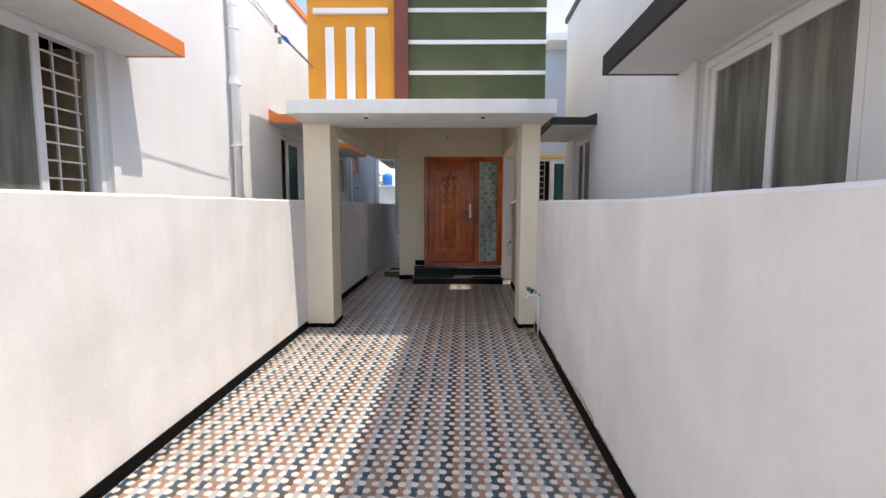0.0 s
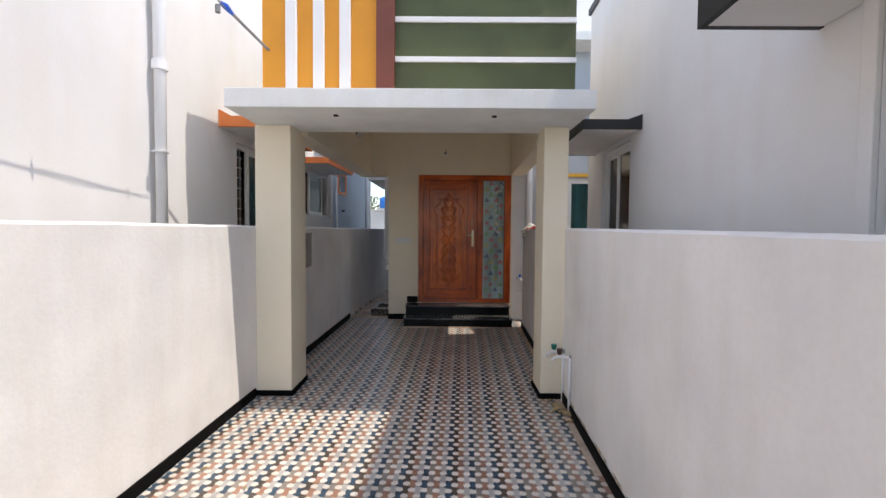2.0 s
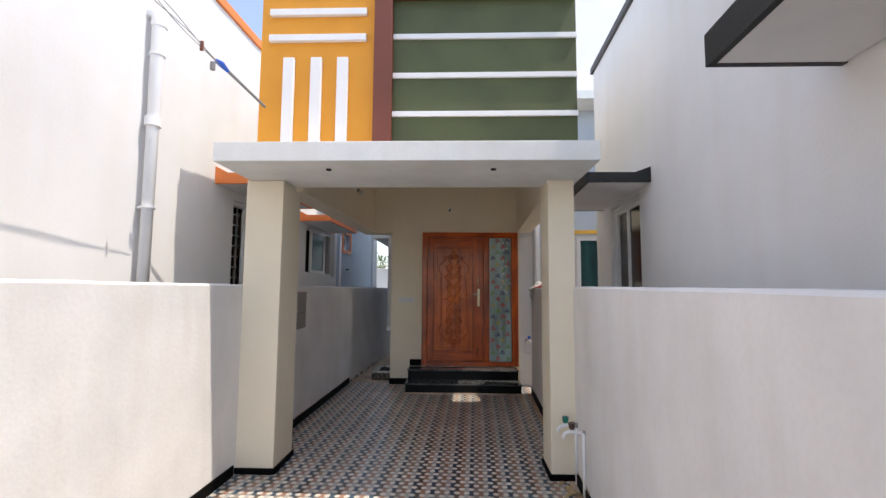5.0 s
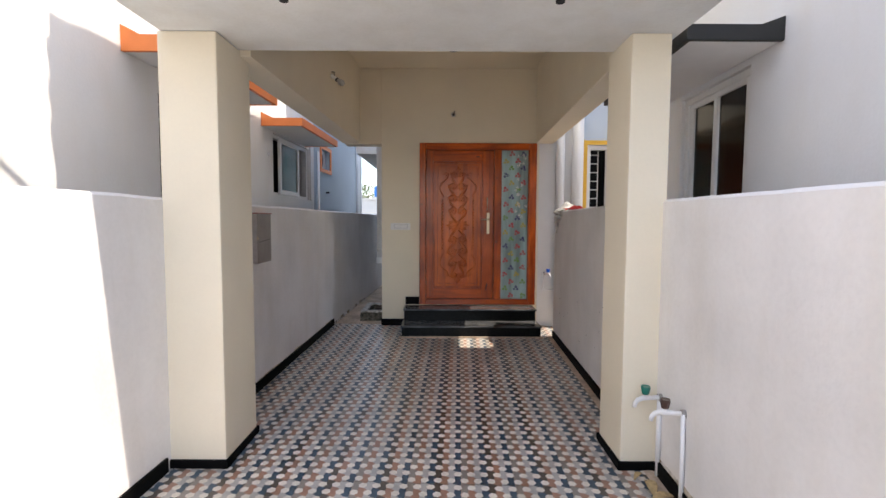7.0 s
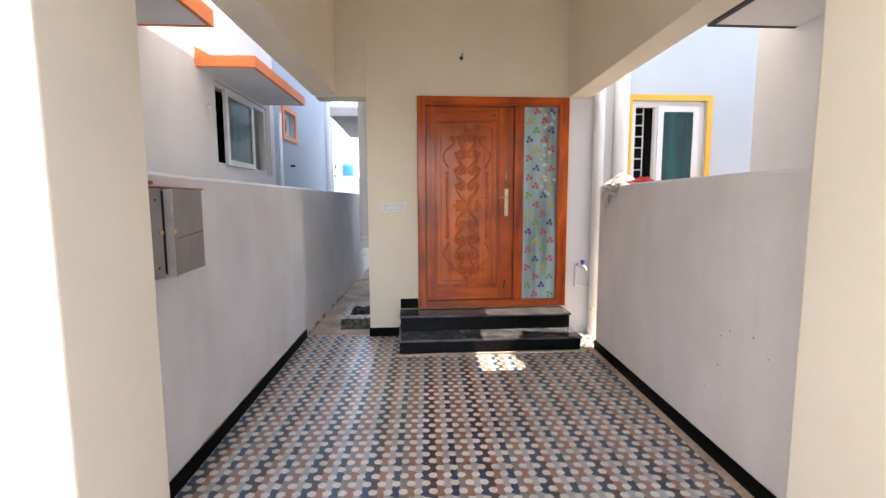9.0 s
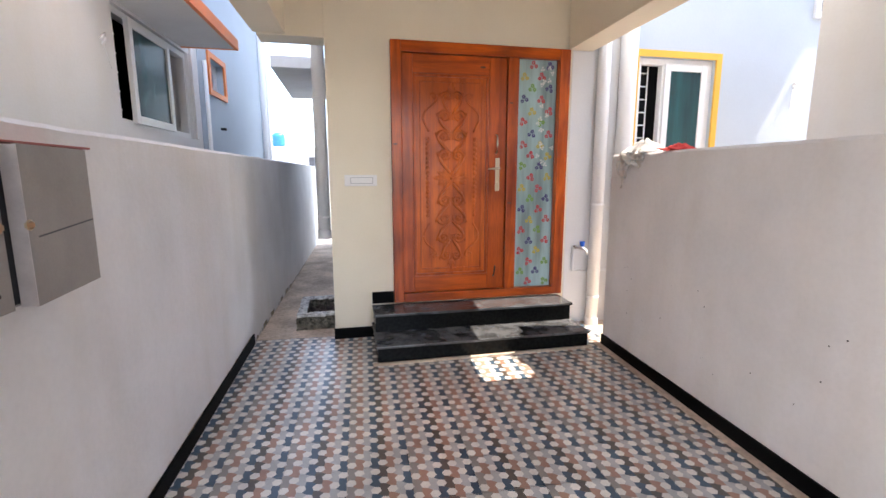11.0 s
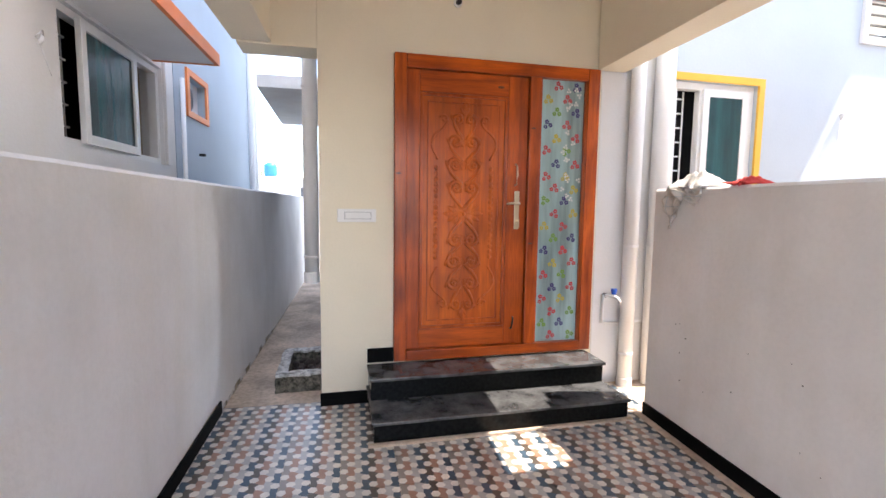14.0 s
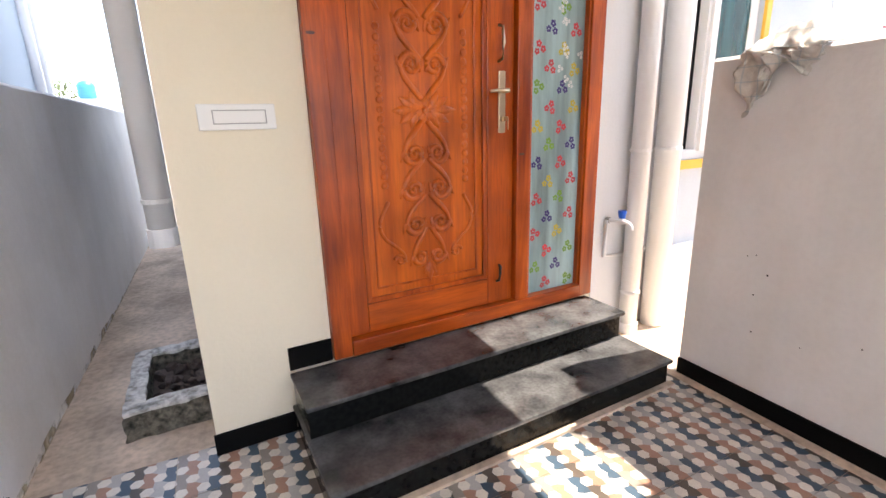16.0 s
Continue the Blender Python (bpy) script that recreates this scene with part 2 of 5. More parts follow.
def glass(name, tint=(0.8, 0.9, 0.88), rough=0.05, pattern=0.0, pscale=60.0, alpha=0.6):
    """Glass that lets part of the light through and mirrors the rest."""
    m = bpy.data.materials.new(name)
    m.use_nodes = True
    n, ln = m.node_tree.nodes, m.node_tree.links
    b = n["Principled BSDF"]
    b.inputs["Base Color"].default_value = (*tint, 1)
    b.inputs["Roughness"].default_value = rough
    b.inputs["Transmission Weight"].default_value = alpha
    g0 = n.new("ShaderNodeNewGeometry")
    mp = n.new("ShaderNodeMapping")
    mp.inputs["Scale"].default_value = (7.0, 7.0, 0.7)
    ln.new(g0.outputs["Position"], mp.inputs["Vector"])
    # Upright streaks in the tint paint the panes' streaky reflections.
    tx = n.new("ShaderNodeTexNoise")
    tx.inputs["Scale"].default_value, tx.inputs["Detail"].default_value = 1.6, 4.0
    ln.new(mp.outputs["Vector"], tx.inputs["Vector"])
    rp = n.new("ShaderNodeValToRGB")
    rp.color_ramp.elements[0].color = (*[c * 0.6 for c in tint], 1)
    rp.color_ramp.elements[1].color = (*[min(1, c * 1.45) for c in tint], 1)
    rp.color_ramp.elements[0].position, rp.color_ramp.elements[1].position = 0.35, 0.68
    ln.new(tx.outputs["Fac"], rp.inputs["Fac"])
    ln.new(rp.outputs["Color"], b.inputs["Base Color"])
    b.inputs["IOR"].default_value = 1.45
    if pattern:
        geo = n.new("ShaderNodeNewGeometry")
        v = n.new("ShaderNodeTexVoronoi")
        v.inputs["Scale"].default_value = pscale
        ln.new(geo.outputs["Position"], v.inputs["Vector"])
        bp = n.new("ShaderNodeBump")
        bp.inputs["Strength"].default_value, bp.inputs["Distance"].default_value = pattern, 0.003
        ln.new(v.outputs["Distance"], bp.inputs["Height"])
        ln.new(bp.outputs["Normal"], b.inputs["Normal"])
    return m


M_GLASS = glass("pinhead window glass", (0.015, 0.085, 0.09), 0.2, 0.22, 70.0, 0.2)
M_GLASSG = glass("ribbed grey glass", (0.19, 0.195, 0.165), 0.22, 0.35, 55.0, 0.2)
M_GLASSB = glass("dark brown window glass", (0.012, 0.010, 0.008), 0.12, 0.05, 70.0, 0.2)
M_GLASSB.node_tree.nodes["Principled BSDF"].inputs["Specular IOR Level"].default_value = 0.25
M_DGLASS = glass("frosted sidelight glass", (0.30, 0.43, 0.43), 0.3, 0.25, 40.0, 0.2)

def worn(name, c, rough=0.3):
    return mat(name, c, rough, var=0.12, scale=5, bscale=160, bump=0.05, rand=0.06, stain=0.2)


M_T_HEX = worn("cream tile print", (0.76, 0.70, 0.61))
M_T_TERRA = worn("terracotta tile print", (0.40, 0.22, 0.15))
M_T_NAVY = worn("slate blue tile print", (0.055, 0.095, 0.135))
M_T_GREY = worn("grey tile print", (0.47, 0.45, 0.42))
M_T_BROWN = worn("brown tile print", (0.105, 0.083, 0.066))
M_T_BASE = worn("tile body", (0.30, 0.26, 0.22))
M_TANK = mat("blue tank plastic", (0.02, 0.20, 0.62), 0.4)


def rag_material():
    m = mat("checked dirty cloth", (0.74, 0.70, 0.64), 0.95, var=0.16, scale=14, bump=0.5, bscale=200)
    nt = m.node_tree
    n, ln = nt.nodes, nt.links
    b = n["Principled BSDF"]
    base = b.inputs["Base Color"].links[0].from_socket
    geo = n.new("ShaderNodeNewGeometry")
    sep = n.new("ShaderNodeSeparateXYZ")
    ln.new(geo.outputs["Position"], sep.inputs[0])
    for axis, pitch in (("Y", 15.0), ("Z", 17.0)):
        k = n.new("ShaderNodeMath")
        k.operation = "MULTIPLY"
        k.inputs[1].default_value = pitch
        fr = n.new("ShaderNodeMath")
        fr.operation = "FRACT"
        lt = n.new("ShaderNodeMath")
        lt.operation = "LESS_THAN"
        lt.inputs[1].default_value = 0.09
        mx = n.new("ShaderNodeMix")
        mx.data_type = "RGBA"
        mx.inputs[7].default_value = (0.22, 0.34, 0.42, 1)
        ln.new(sep.outputs[axis], k.inputs[0])
        ln.new(k.outputs[0], fr.inputs[0])
        ln.new(fr.outputs[0], lt.inputs[0])
        half = n.new("ShaderNodeMath")
        half.operation = "MULTIPLY"
        half.inputs[1].default_value = 0.35
        ln.new(lt.outputs[0], half.inputs[0])
        ln.new(half.outputs[0], mx.inputs[0])
        ln.new(base, mx.inputs[6])
        base = mx.outputs[2]
    ln.new(base, b.inputs["Base Color"])
    return m


M_RAG = rag_material()


# ---- building helpers ----
SKEW = 0.036


def lane(bm):
    """The side plots run slightly askew to the house front."""
    for v in bm.verts:
        v.co.x += SKEW * (v.co.y - 10.0)
    return bm


def floor_z(y):
    return -0.016 * max(0.0, 10.0 - y)


def link(name, bm, material, parent=None, label="", smooth=False):
    me = bpy.data.meshes.new(name)
    bmesh.ops.recalc_face_normals(bm, faces=bm.faces[:])
    bm.to_mesh(me)
    bm.free()
    for m in (material if isinstance(material, (list, tuple)) else [material]):
        me.materials.append(m)
    if smooth:
        for p in me.polygons:
            p.use_smooth = True
    ob = new(name, me)
    if parent is not None:
        ob.parent = parent
        ob.matrix_parent_inverse = Matrix.Translation(parent.location).inverted()
    if label:
        ob["label"] = label
    return ob


def part(name, bm, material, parent, label="", smooth=False):
    return link(name, bm, material, parent, label, smooth)


def thing(name, at, label, category, group="", kind=""):
    e = new(name)
    e.empty_display_size = 0.1
    e.location = at
    return tagged(e, label, category, group, kind)


def box(bm, x0, x1, y0, y1, z0, z1, bevel=0.0, mi=0):
    """A box; verts are returned."""
    r = bmesh.ops.create_cube(bm, size=1.0)
    vs = r["verts"]
    for v in vs:
        v.co = Vector(((x0 + x1) / 2 + v.co.x * (x1 - x0), (y0 + y1) / 2 + v.co.y * (y1 - y0), (z0 + z1) / 2 + v.co.z * (z1 - z0)))
    if mi:
        for f in {f for v in vs for f in v.link_faces}:
            f.material_index = mi
    if bevel:
        es = list({e for v in vs for e in v.link_edges})
        bmesh.ops.bevel(bm, geom=es, offset=bevel, segments=2, profile=0.6, affect="EDGES")
    return bm


def B(x0, x1, y0, y1, z0, z1, bevel=0.0):
    return box(bmesh.new(), x0, x1, y0, y1, z0, z1, bevel)


def L(*a):
    return lane(B(*a))


def tube(bm, pts, r, seg=12, cap=True):
    """A round tube along points."""
    rings = []
    pts = [Vector(p) for p in pts]
    for i, p in enumerate(pts):
        d = (pts[min(i + 1, len(pts) - 1)] - pts[max(i - 1, 0)]).normalized()
        q = d.to_track_quat("Z", "Y")
        rr = r[i] if isinstance(r, (list, tuple)) else r
        rings.append([bm.verts.new(p + q @ Vector((rr * math.cos(2 * math.pi * k / seg), rr * math.sin(2 * math.pi * k / seg), 0))) for k in range(seg)])
    for a, b in zip(rings, rings[1:]):
        for k in range(seg):
            bm.faces.new((a[k], a[(k + 1) % seg], b[(k + 1) % seg], b[k]))
    if cap:
        bm.faces.new(rings[0])
        bm.faces.new(rings[-1])
    return bm


def T(pts, r, seg=12):
    return tube(bmesh.new(), pts, r, seg)


def wall_holes(axis, c0, c1, a0, a1, z0, z1, holes):
    """A wall slab with openings through it. axis 'y': it runs along x at y c0..c1; axis 'x': along y."""
    bm = bmesh.new()
    us = sorted({a0, a1, *[h[0] for h in holes], *[h[1] for h in holes]})
    zs = sorted({z0, z1, *[h[2] for h in holes], *[h[3] for h in holes]})
    solid = {}
    for i in range(len(us) - 1):
        for j in range(len(zs) - 1):
            um, zm = (us[i] + us[i + 1]) / 2, (zs[j] + zs[j + 1]) / 2
            solid[i, j] = not any(h[0] < um < h[1] and h[2] < zm < h[3] for h in holes)

    def P(u, c, z):
        return (u, c, z) if axis == "y" else (c, u, z)

    cache = {}

    def V(u, c, z):
        k = (u, c, z)
        if k not in cache:
            cache[k] = bm.verts.new(P(u, c, z))
        return cache[k]

    for (i, j), s in solid.items():
        if not s:
            continue
        u0, u1, w0, w1 = us[i], us[i + 1], zs[j], zs[j + 1]
        for c in (c0, c1):
            bm.faces.new((V(u0, c, w0), V(u1, c, w0), V(u1, c, w1), V(u0, c, w1)))
        for di, dj, e in ((-1, 0, ((u0, w0), (u0, w1))), (1, 0, ((u1, w0), (u1, w1))), (0, -1, ((u0, w0), (u1, w0))), (0, 1, ((u0, w1), (u1, w1)))):
            if not solid.get((i + di, j + dj), False):
                (ua, wa), (ub, wb) = e
                bm.faces.new((V(ua, c0, wa), V(ub, c0, wb), V(ub, c1, wb), V(ua, c1, wa)))
    return bm

# ---- ground and plot ----
bm = bmesh.new()
bmesh.ops.create_grid(bm, x_segments=4, y_segments=4, size=600)
for v in bm.verts:
    v.co.z = -0.25
tagged(link("ground", bm, M_EARTH), "bare brown earth ground reaching the horizon", "ground", kind="structure")

bm = lane(B(-1.75, 1.40, -2.0, 10.0, -0.16, -0.004))
for v in bm.verts:
    v.co.z += floor_z(v.co.y) if v.co.z > -0.1 else -0.08
paving = tagged(link("floor", bm, M_CEMENT), "driveway floor of patterned cement tiles in mortar", "floor", kind="structure")
side = link("pavement_passage", lane(B(-1.65, -0.80, 10.0, 15.5, -0.2, -0.004)), M_CEMENT)
tagged(side, "rough stained cement strip along the side passage", "pavement", kind="structure")
tagged(link("pavement_side", lane(B(1.22, 6.0, 8.6, 10.1, -0.2, -0.008)), M_CEMENT), "raw cement strip beside the compound wall", "pavement", kind="structure")

# ---- compound walls ----
def rough_wall(u0, u1, y0, y1):
    """A plastered wall whose top and end are slightly uneven."""
    bm = bmesh.new()
    ny = int((y1 - y0) / 0.07)
    prof = [(u0, -0.25), (u0, 1.515), (u0 + 0.014, 1.53), (u1 - 0.014, 1.53), (u1, 1.515), (u1, 1.2), (u1, 0.8), (u1, 0.4), (u1, -0.25)]
    rows = []
    for i in range(ny + 1):
        y = y0 + (y1 - y0) * i / ny
        row = []
        for k, (u, z) in enumerate(prof):
            q = noise.noise(Vector((y * 2.2, u * 3, z * 2.0))) * 0.004 + noise.noise(Vector((y * 13, u * 9, z * 9))) * 0.0025
            dz = q - (0.010 * max(0.0, 6.3 - max(y, 3.3)) - 0.012 * max(0.0, 3.3 - y) if u1 > 0 else 0.0) if z > 1.5 else 0.0
            dy = noise.noise(Vector((u * 20, z * 14, 2.0))) * 0.012 if i == ny and z > -0.1 else 0.0
            row.append(bm.verts.new((u + (q * 0.5 if 0 < z else 0), y + dy, z + dz)))
        rows.append(row)
    for a, b in zip(rows, rows[1:]):
        for k in range(len(prof) - 1):
            bm.faces.new((a[k], b[k], b[k + 1], a[k + 1]))
    bm.faces.new(rows[0])
    bm.faces.new(rows[-1])
    return lane(bm)


tagged(link("wall_compound_west", rough_wall(-1.76, -1.63, -2.0, 15.5), M_COMP), "white plastered compound wall, shoulder high", "wall", kind="structure")
tagged(link("wall_compound_east", rough_wall(1.22, 1.35, -2.0, 9.42), M_COMP), "white plastered compound wall with a chipped end", "wall", kind="structure")
tagged(link("wall_gate", B(-2.6, 2.2, -2.2, -2.0, -0.25, 0.9), M_COMP), "plain white front boundary wall", "wall", kind="structure")


def skirting(name, u0, u1, y0, y1, shear=True):
    bm = B(u0, u1, y0, y1, -0.02, 0.085, 0.004)
    for v in bm.verts:
        v.co.z += floor_z(v.co.y)
    tagged(link(name, lane(bm) if shear else bm, M_SKIRT), "narrow black granite skirting along the wall foot", "skirting", kind="structure")


skirting("baseboard_west_front", -1.629, -1.614, -2.0, 6.46)
skirting("baseboard_west_back", -1.629, -1.614, 6.98, 9.98)
skirting("baseboard_east_front", 1.204, 1.219, -2.0, 6.46)
skirting("baseboard_east_back", 1.204, 1.219, 6.89, 9.42)

# ---- porch ----
P0, P1 = 6.505, 6.945


def pillar(name, x0, x1, y0, y1):
    e = thing(name, ((x0 + x1) / 2, (y0 + y1) / 2, floor_z(y0)), "square cream painted porch pillar with black base", "pillar", "porch pillars")
    part("shaft", B(x0, x1, y0, y1, floor_z(y0) - 0.02, 2.453, 0.008), M_CREAM, e)
    bm = B(x0 - 0.014, x1 + 0.014, y0 - 0.014, y1 + 0.014, floor_z(y0) - 0.03, floor_z(y0) + 0.05, 0.004)
    part("base", bm, M_SKIRT, e, "black granite base band")


pillar("pillar", -1.76, -1.43, P0, P1)
pillar("pillar", 0.89, 1.115, P0, P1 - 0.08)

# front slab over the drive
tagged(link("slab_canopy", B(-1.745, 1.165, 5.90, 6.806, 2.455, 2.606, 0.006), M_SLAB), "white painted concrete canopy slab over the porch", "canopy slab", kind="structure")
bm = bmesh.new()
for x in (-0.925, 0.395):
    bm2 = tube(bm, [(x, 6.14, 2.445), (x, 6.14, 2.457)], 0.022, 14)
tagged(link("drain_hole", bm, M_SHADE), "small dark round weep holes in the slab", "drain hole", kind="structure")
# beams and ceiling
tagged(link("wall_beam_front", B(-1.66, 1.15, 6.50, 6.803, 2.608, 3.5), M_CREAM), "cream beam behind the facade", "beam", kind="structure")
tagged(link("wall_beam_west", L(-1.48, -1.25, 6.81, 9.962, 2.42, 3.5, 0.004), M_CREAM), "cream side beam of the porch", "beam", kind="structure")
tagged(link("wall_beam_east", L(1.06, 1.28, 6.81, 9.948, 2.42, 3.5, 0.004), M_CREAM), "cream side beam of the porch", "beam", kind="structure")
tagged(link("wall_lintel", B(-1.46, -0.972, 9.966, 10.2, 2.41, 3.5), M_CREAM), "cream lintel over the side passage", "lintel", kind="structure")
tagged(link("ceiling", L(-1.246, 1.056, 6.812, 9.955, 3.38, 3.46), M_CREAM), "cream painted porch ceiling", "ceiling", kind="structure")
tagged(link("roof_porch", L(-1.5, 1.3, 6.8, 9.95, 3.52, 3.62), M_SLAB), "flat concrete porch roof", "roof", kind="structure")

tagged(link("wall_parapet_west", L(-1.54, -1.42, 6.66, 9.95, 3.625, 4.2), M_WHITE), "white roof parapet at the side", "parapet", kind="structure")
tagged(link("wall_parapet_east", L(1.10, 1.22, 6.66, 9.94, 3.625, 4.2), M_WHITE), "white roof parapet at the side", "parapet", kind="structure")

# ---- house ----
DX0, DX1, DZ0, DZ1, WY = -0.47, 1.072, 0.29, 2.425, 9.965
tagged(link("wall_north_cream", wall_holes("y", WY, WY + 0.2, -0.97, 1.10, -0.2, 3.5, [(DX0, DX1, DZ0, DZ1)]), M_CREAM), "cream painted front wall around the door", "wall", kind="structure")
tagged(link("wall_north_strip", B(1.102, 1.659, WY - 0.002, WY + 0.2, -0.2, 4.7), M_WHITE), "white painted wall strip behind the drain pipes", "wall", kind="structure")
RW = (1.73, 2.53, 1.02, 2.41)
HW = (3.62, 4.15, 2.90, 3.32)
# Wall white dimmed and blued in its colour to stand for shade.
tagged(link("wall_north_white", wall_holes("y", WY - 0.004, WY + 0.2, 1.66, 7.0, -0.2, 4.7, [RW, HW]), M_WHITE_SHADED), "white house wall, its bluish colour holding the open shade", "wall", kind="structure")
tagged(link("wall_plinth", B(1.64, 7.0, WY - 0.06, WY - 0.006, -0.2, 0.47, 0.005), M_WHITE), "white plinth along the wall foot", "plinth", kind="structure")
tagged(link("wall_house_side", B(-0.966, -0.8, WY + 0.202, 15.5, -0.2, 3.628), M_WHITE), "white side wall of the house along the passage", "wall", kind="structure")
tagged(link("wall_house_back", B(-0.8, 7.0, 15.3, 15.5, -0.2, 4.0), M_WHITE), "plain white back wall", "wall", kind="structure")
tagged(link("roof_house", B(0.373, 7.0, 10.17, 15.5, 4.0, 4.15), M_SLAB), "flat concrete roof", "roof", kind="structure")
# The unseen run back to y 15.5 is added to shade the passage.
tagged(link("wall_upper_left", B(-0.98, 0.37, 9.97, 15.5, 3.63, 7.32), M_WHITE), "white upper storey wall", "wall", kind="structure")
tagged(link("trim_upper_left", B(-1.0, 0.39, 9.95, 15.52, 7.322, 7.41), M_TRIMY), "yellow roof coping band", "coping", kind="structure")
tagged(link("wall_upper_right", B(1.14, 7.0, 9.975, 12.5, 4.705, 7.328), M_WHITE), "white upper storey wall", "wall", kind="structure")
tagged(link("trim_upper_right", B(1.138, 7.02, 9.95, 10.12, 7.332, 7.42), M_TRIMY), "yellow roof coping band", "coping", kind="structure")
tagged(link("wall_upper_gap", B(0.372, 1.138, 10.6, 10.8, 3.63, 7.2), M_SLAB), "grey white landing wall between upper walls", "wall", kind="structure")
# Unseen slab, added to throw the diagonal shadow on the wall.
tagged(link("slab_shadow_caster", B(1.8, 4.42, 9.45, 9.955, 4.45, 4.58), M_SLAB), "unseen white slab added to cast a diagonal shadow", "slab", kind="structure")
tagged(link("skirting_house", B(-0.978, -0.655, WY - 0.014, WY - 0.002, -0.02, 0.09), M_SKIRT), "black granite skirting on the house wall", "skirting", kind="structure")
tagged(link("skirting_door", B(-0.655, -0.472, WY - 0.014, WY - 0.002, 0.29, 0.39), M_SKIRT), "black granite skirting beside the door", "skirting", kind="structure")

# ---- neighbours ----
W1, W2, W3, VENT = (2.45, 4.33, 1.05, 2.60), (7.57, 8.47, 1.25, 2.49), (9.8, 11.2, 1.72, 2.52), (11.82, 12.34, 2.30, 2.64)
tagged(link("wall_west_house", lane(wall_holes("x", -2.50, -2.33, -3.0, 11.45, -0.25, 4.5, [W1, W2, W3])), M_WHITE), "white wall of the neighbouring house", "wall", kind="structure")
# Far run of the wall, with its shade put into the colour.
tagged(link("wall_west_far", lane(wall_holes("x", -2.50, -2.325, 11.452, 15.0, -0.25, 4.5, [VENT])), M_PALE_SHADED), "neighbouring house wall with shade in its pale bluish colour", "wall", kind="structure")
tagged(link("trim_west_coping", L(-2.56, -2.30, -3.0, 15.0, 4.502, 4.6, 0.006), M_ORANGE), "orange painted roof coping", "coping", kind="structure")
# Solid near-black block: the shade of the rooms is its colour.
tagged(link("wall_west_inside", L(-6.5, -3.6, -3.0, 15.0, -0.25, 4.5), M_SHADE), "inside of the neighbouring house, its shade given as near-black", "wall", kind="structure")
tagged(link("roof_west", L(-6.5, -2.502, -3.0, 15.0, 4.3, 4.45), M_SLAB), "flat roof of the neighbouring house", "roof", kind="structure")
tagged(link("wall_west_ends", lane(box(B(-6.5, -2.502, -3.0, -2.85, -0.25, 4.3), -6.5, -2.502, 14.85, 15.0, -0.25, 4.3)), M_WHITE), "end walls of the neighbouring house", "wall", kind="structure")
R1, R2 = (2.80, 4.16, 0.9, 2.445), (6.93, 7.85, 1.2, 2.43)
tagged(link("wall_east_house", lane(wall_holes("x", 1.95, 2.12, -3.0, 8.47, -0.25, 4.36, [R1, R2])), M_WHITE), "white wall of the neighbouring house", "wall", kind="structure")
tagged(link("trim_east_coping", L(1.915, 2.15, -3.0, 8.50, 4.362, 4.44, 0.006), M_GREYC), "dark grey roof coping", "coping", kind="structure")
# Unlit rooms again as one block, shaded by its near-black colour.
tagged(link("wall_east_inside", L(3.2, 6.5, -3.0, 8.25, -0.25, 4.3), M_SHADE), "inside of the neighbouring house, its shade given as near-black", "wall", kind="structure")
tagged(link("wall_east_end", L(2.122, 6.5, 8.27, 8.47, -0.25, 4.36), M_WHITE), "end wall of the neighbouring house", "wall", kind="structure")
tagged(link("roof_east", L(2.122, 6.5, -3.0, 8.268, 4.3, 4.36), M_SLAB), "flat roof of the neighbouring house", "roof", kind="structure")


def ledge(name, u_wall, u_out, y0, y1, z0, z1, paint, label, rise=0.07):
    """A window shade: slab with a painted fascia on three sides, higher at the wall."""
    e = thing(name, (u_wall, (y0 + y1) / 2, z0), label, "window ledge")
    s = 1 if u_out > u_wall else -1
    bm = B(min(u_wall, u_out) + 0.002, max(u_wall, u_out) - 0.012, y0 + 0.012, y1 - 0.012, z0, z1 - 0.02)
    part("slab", lane(bm), M_CEIL, e, "white painted underside slab")
    bm = bmesh.new()
    box(bm, min(u_out, u_out - s * 0.03), max(u_out, u_out - s * 0.03), y0, y1, z0 - 0.004, z1)
    for ya, yb in ((y0, y0 + 0.03), (y1 - 0.03, y1)):
        box(bm, min(u_wall + s * 0.004, u_out - s * 0.0305), max(u_wall + s * 0.004, u_out - s * 0.0305), ya, yb, z0 - 0.004, z1)
    bmesh.ops.bisect_plane(bm, geom=bm.verts[:] + bm.edges[:] + bm.faces[:], plane_co=(u_wall + s * 0.14, 0, 0), plane_no=(1, 0, 0))
    for v in bm.verts:
        if v.co.z > z0 + 0.05 and abs(v.co.x - u_wall) < 0.02:
            v.co.z += rise
    part("fascia", lane(bm), paint, e, "painted edge band")


OL = "white concrete window ledge with orange edge"
ledge("window_ledge", -2.33, -1.87, 1.6, 4.574, 2.622, 2.732, M_ORANGE, OL)
ledge("window_ledge", -2.33, -1.83, 7.18, 8.70, 2.59, 2.70, M_ORANGE, OL)
ledge("window_ledge", -2.33, -1.83, 9.45, 11.04, 2.54, 2.63, M_ORANGE, OL)
BL_ = "white concrete window ledge with black edge"
ledge("window_ledge", 1.95, 1.376, 0.6, 4.50, 2.46, 2.60, M_BLACKP, BL_)
ledge("window_ledge", 1.95, 1.376, 6.62, 8.15, 2.468, 2.553, M_BLACKP, BL_, 0.05)
e = thing("window_ledge", (-1.25, 12.4, 2.5), "grey concrete window ledge on the house side wall", "window ledge")
part("slab", B(-1.58, -0.968, 11.5, 13.6, 2.50, 2.62, 0.006), M_SLAB, e)

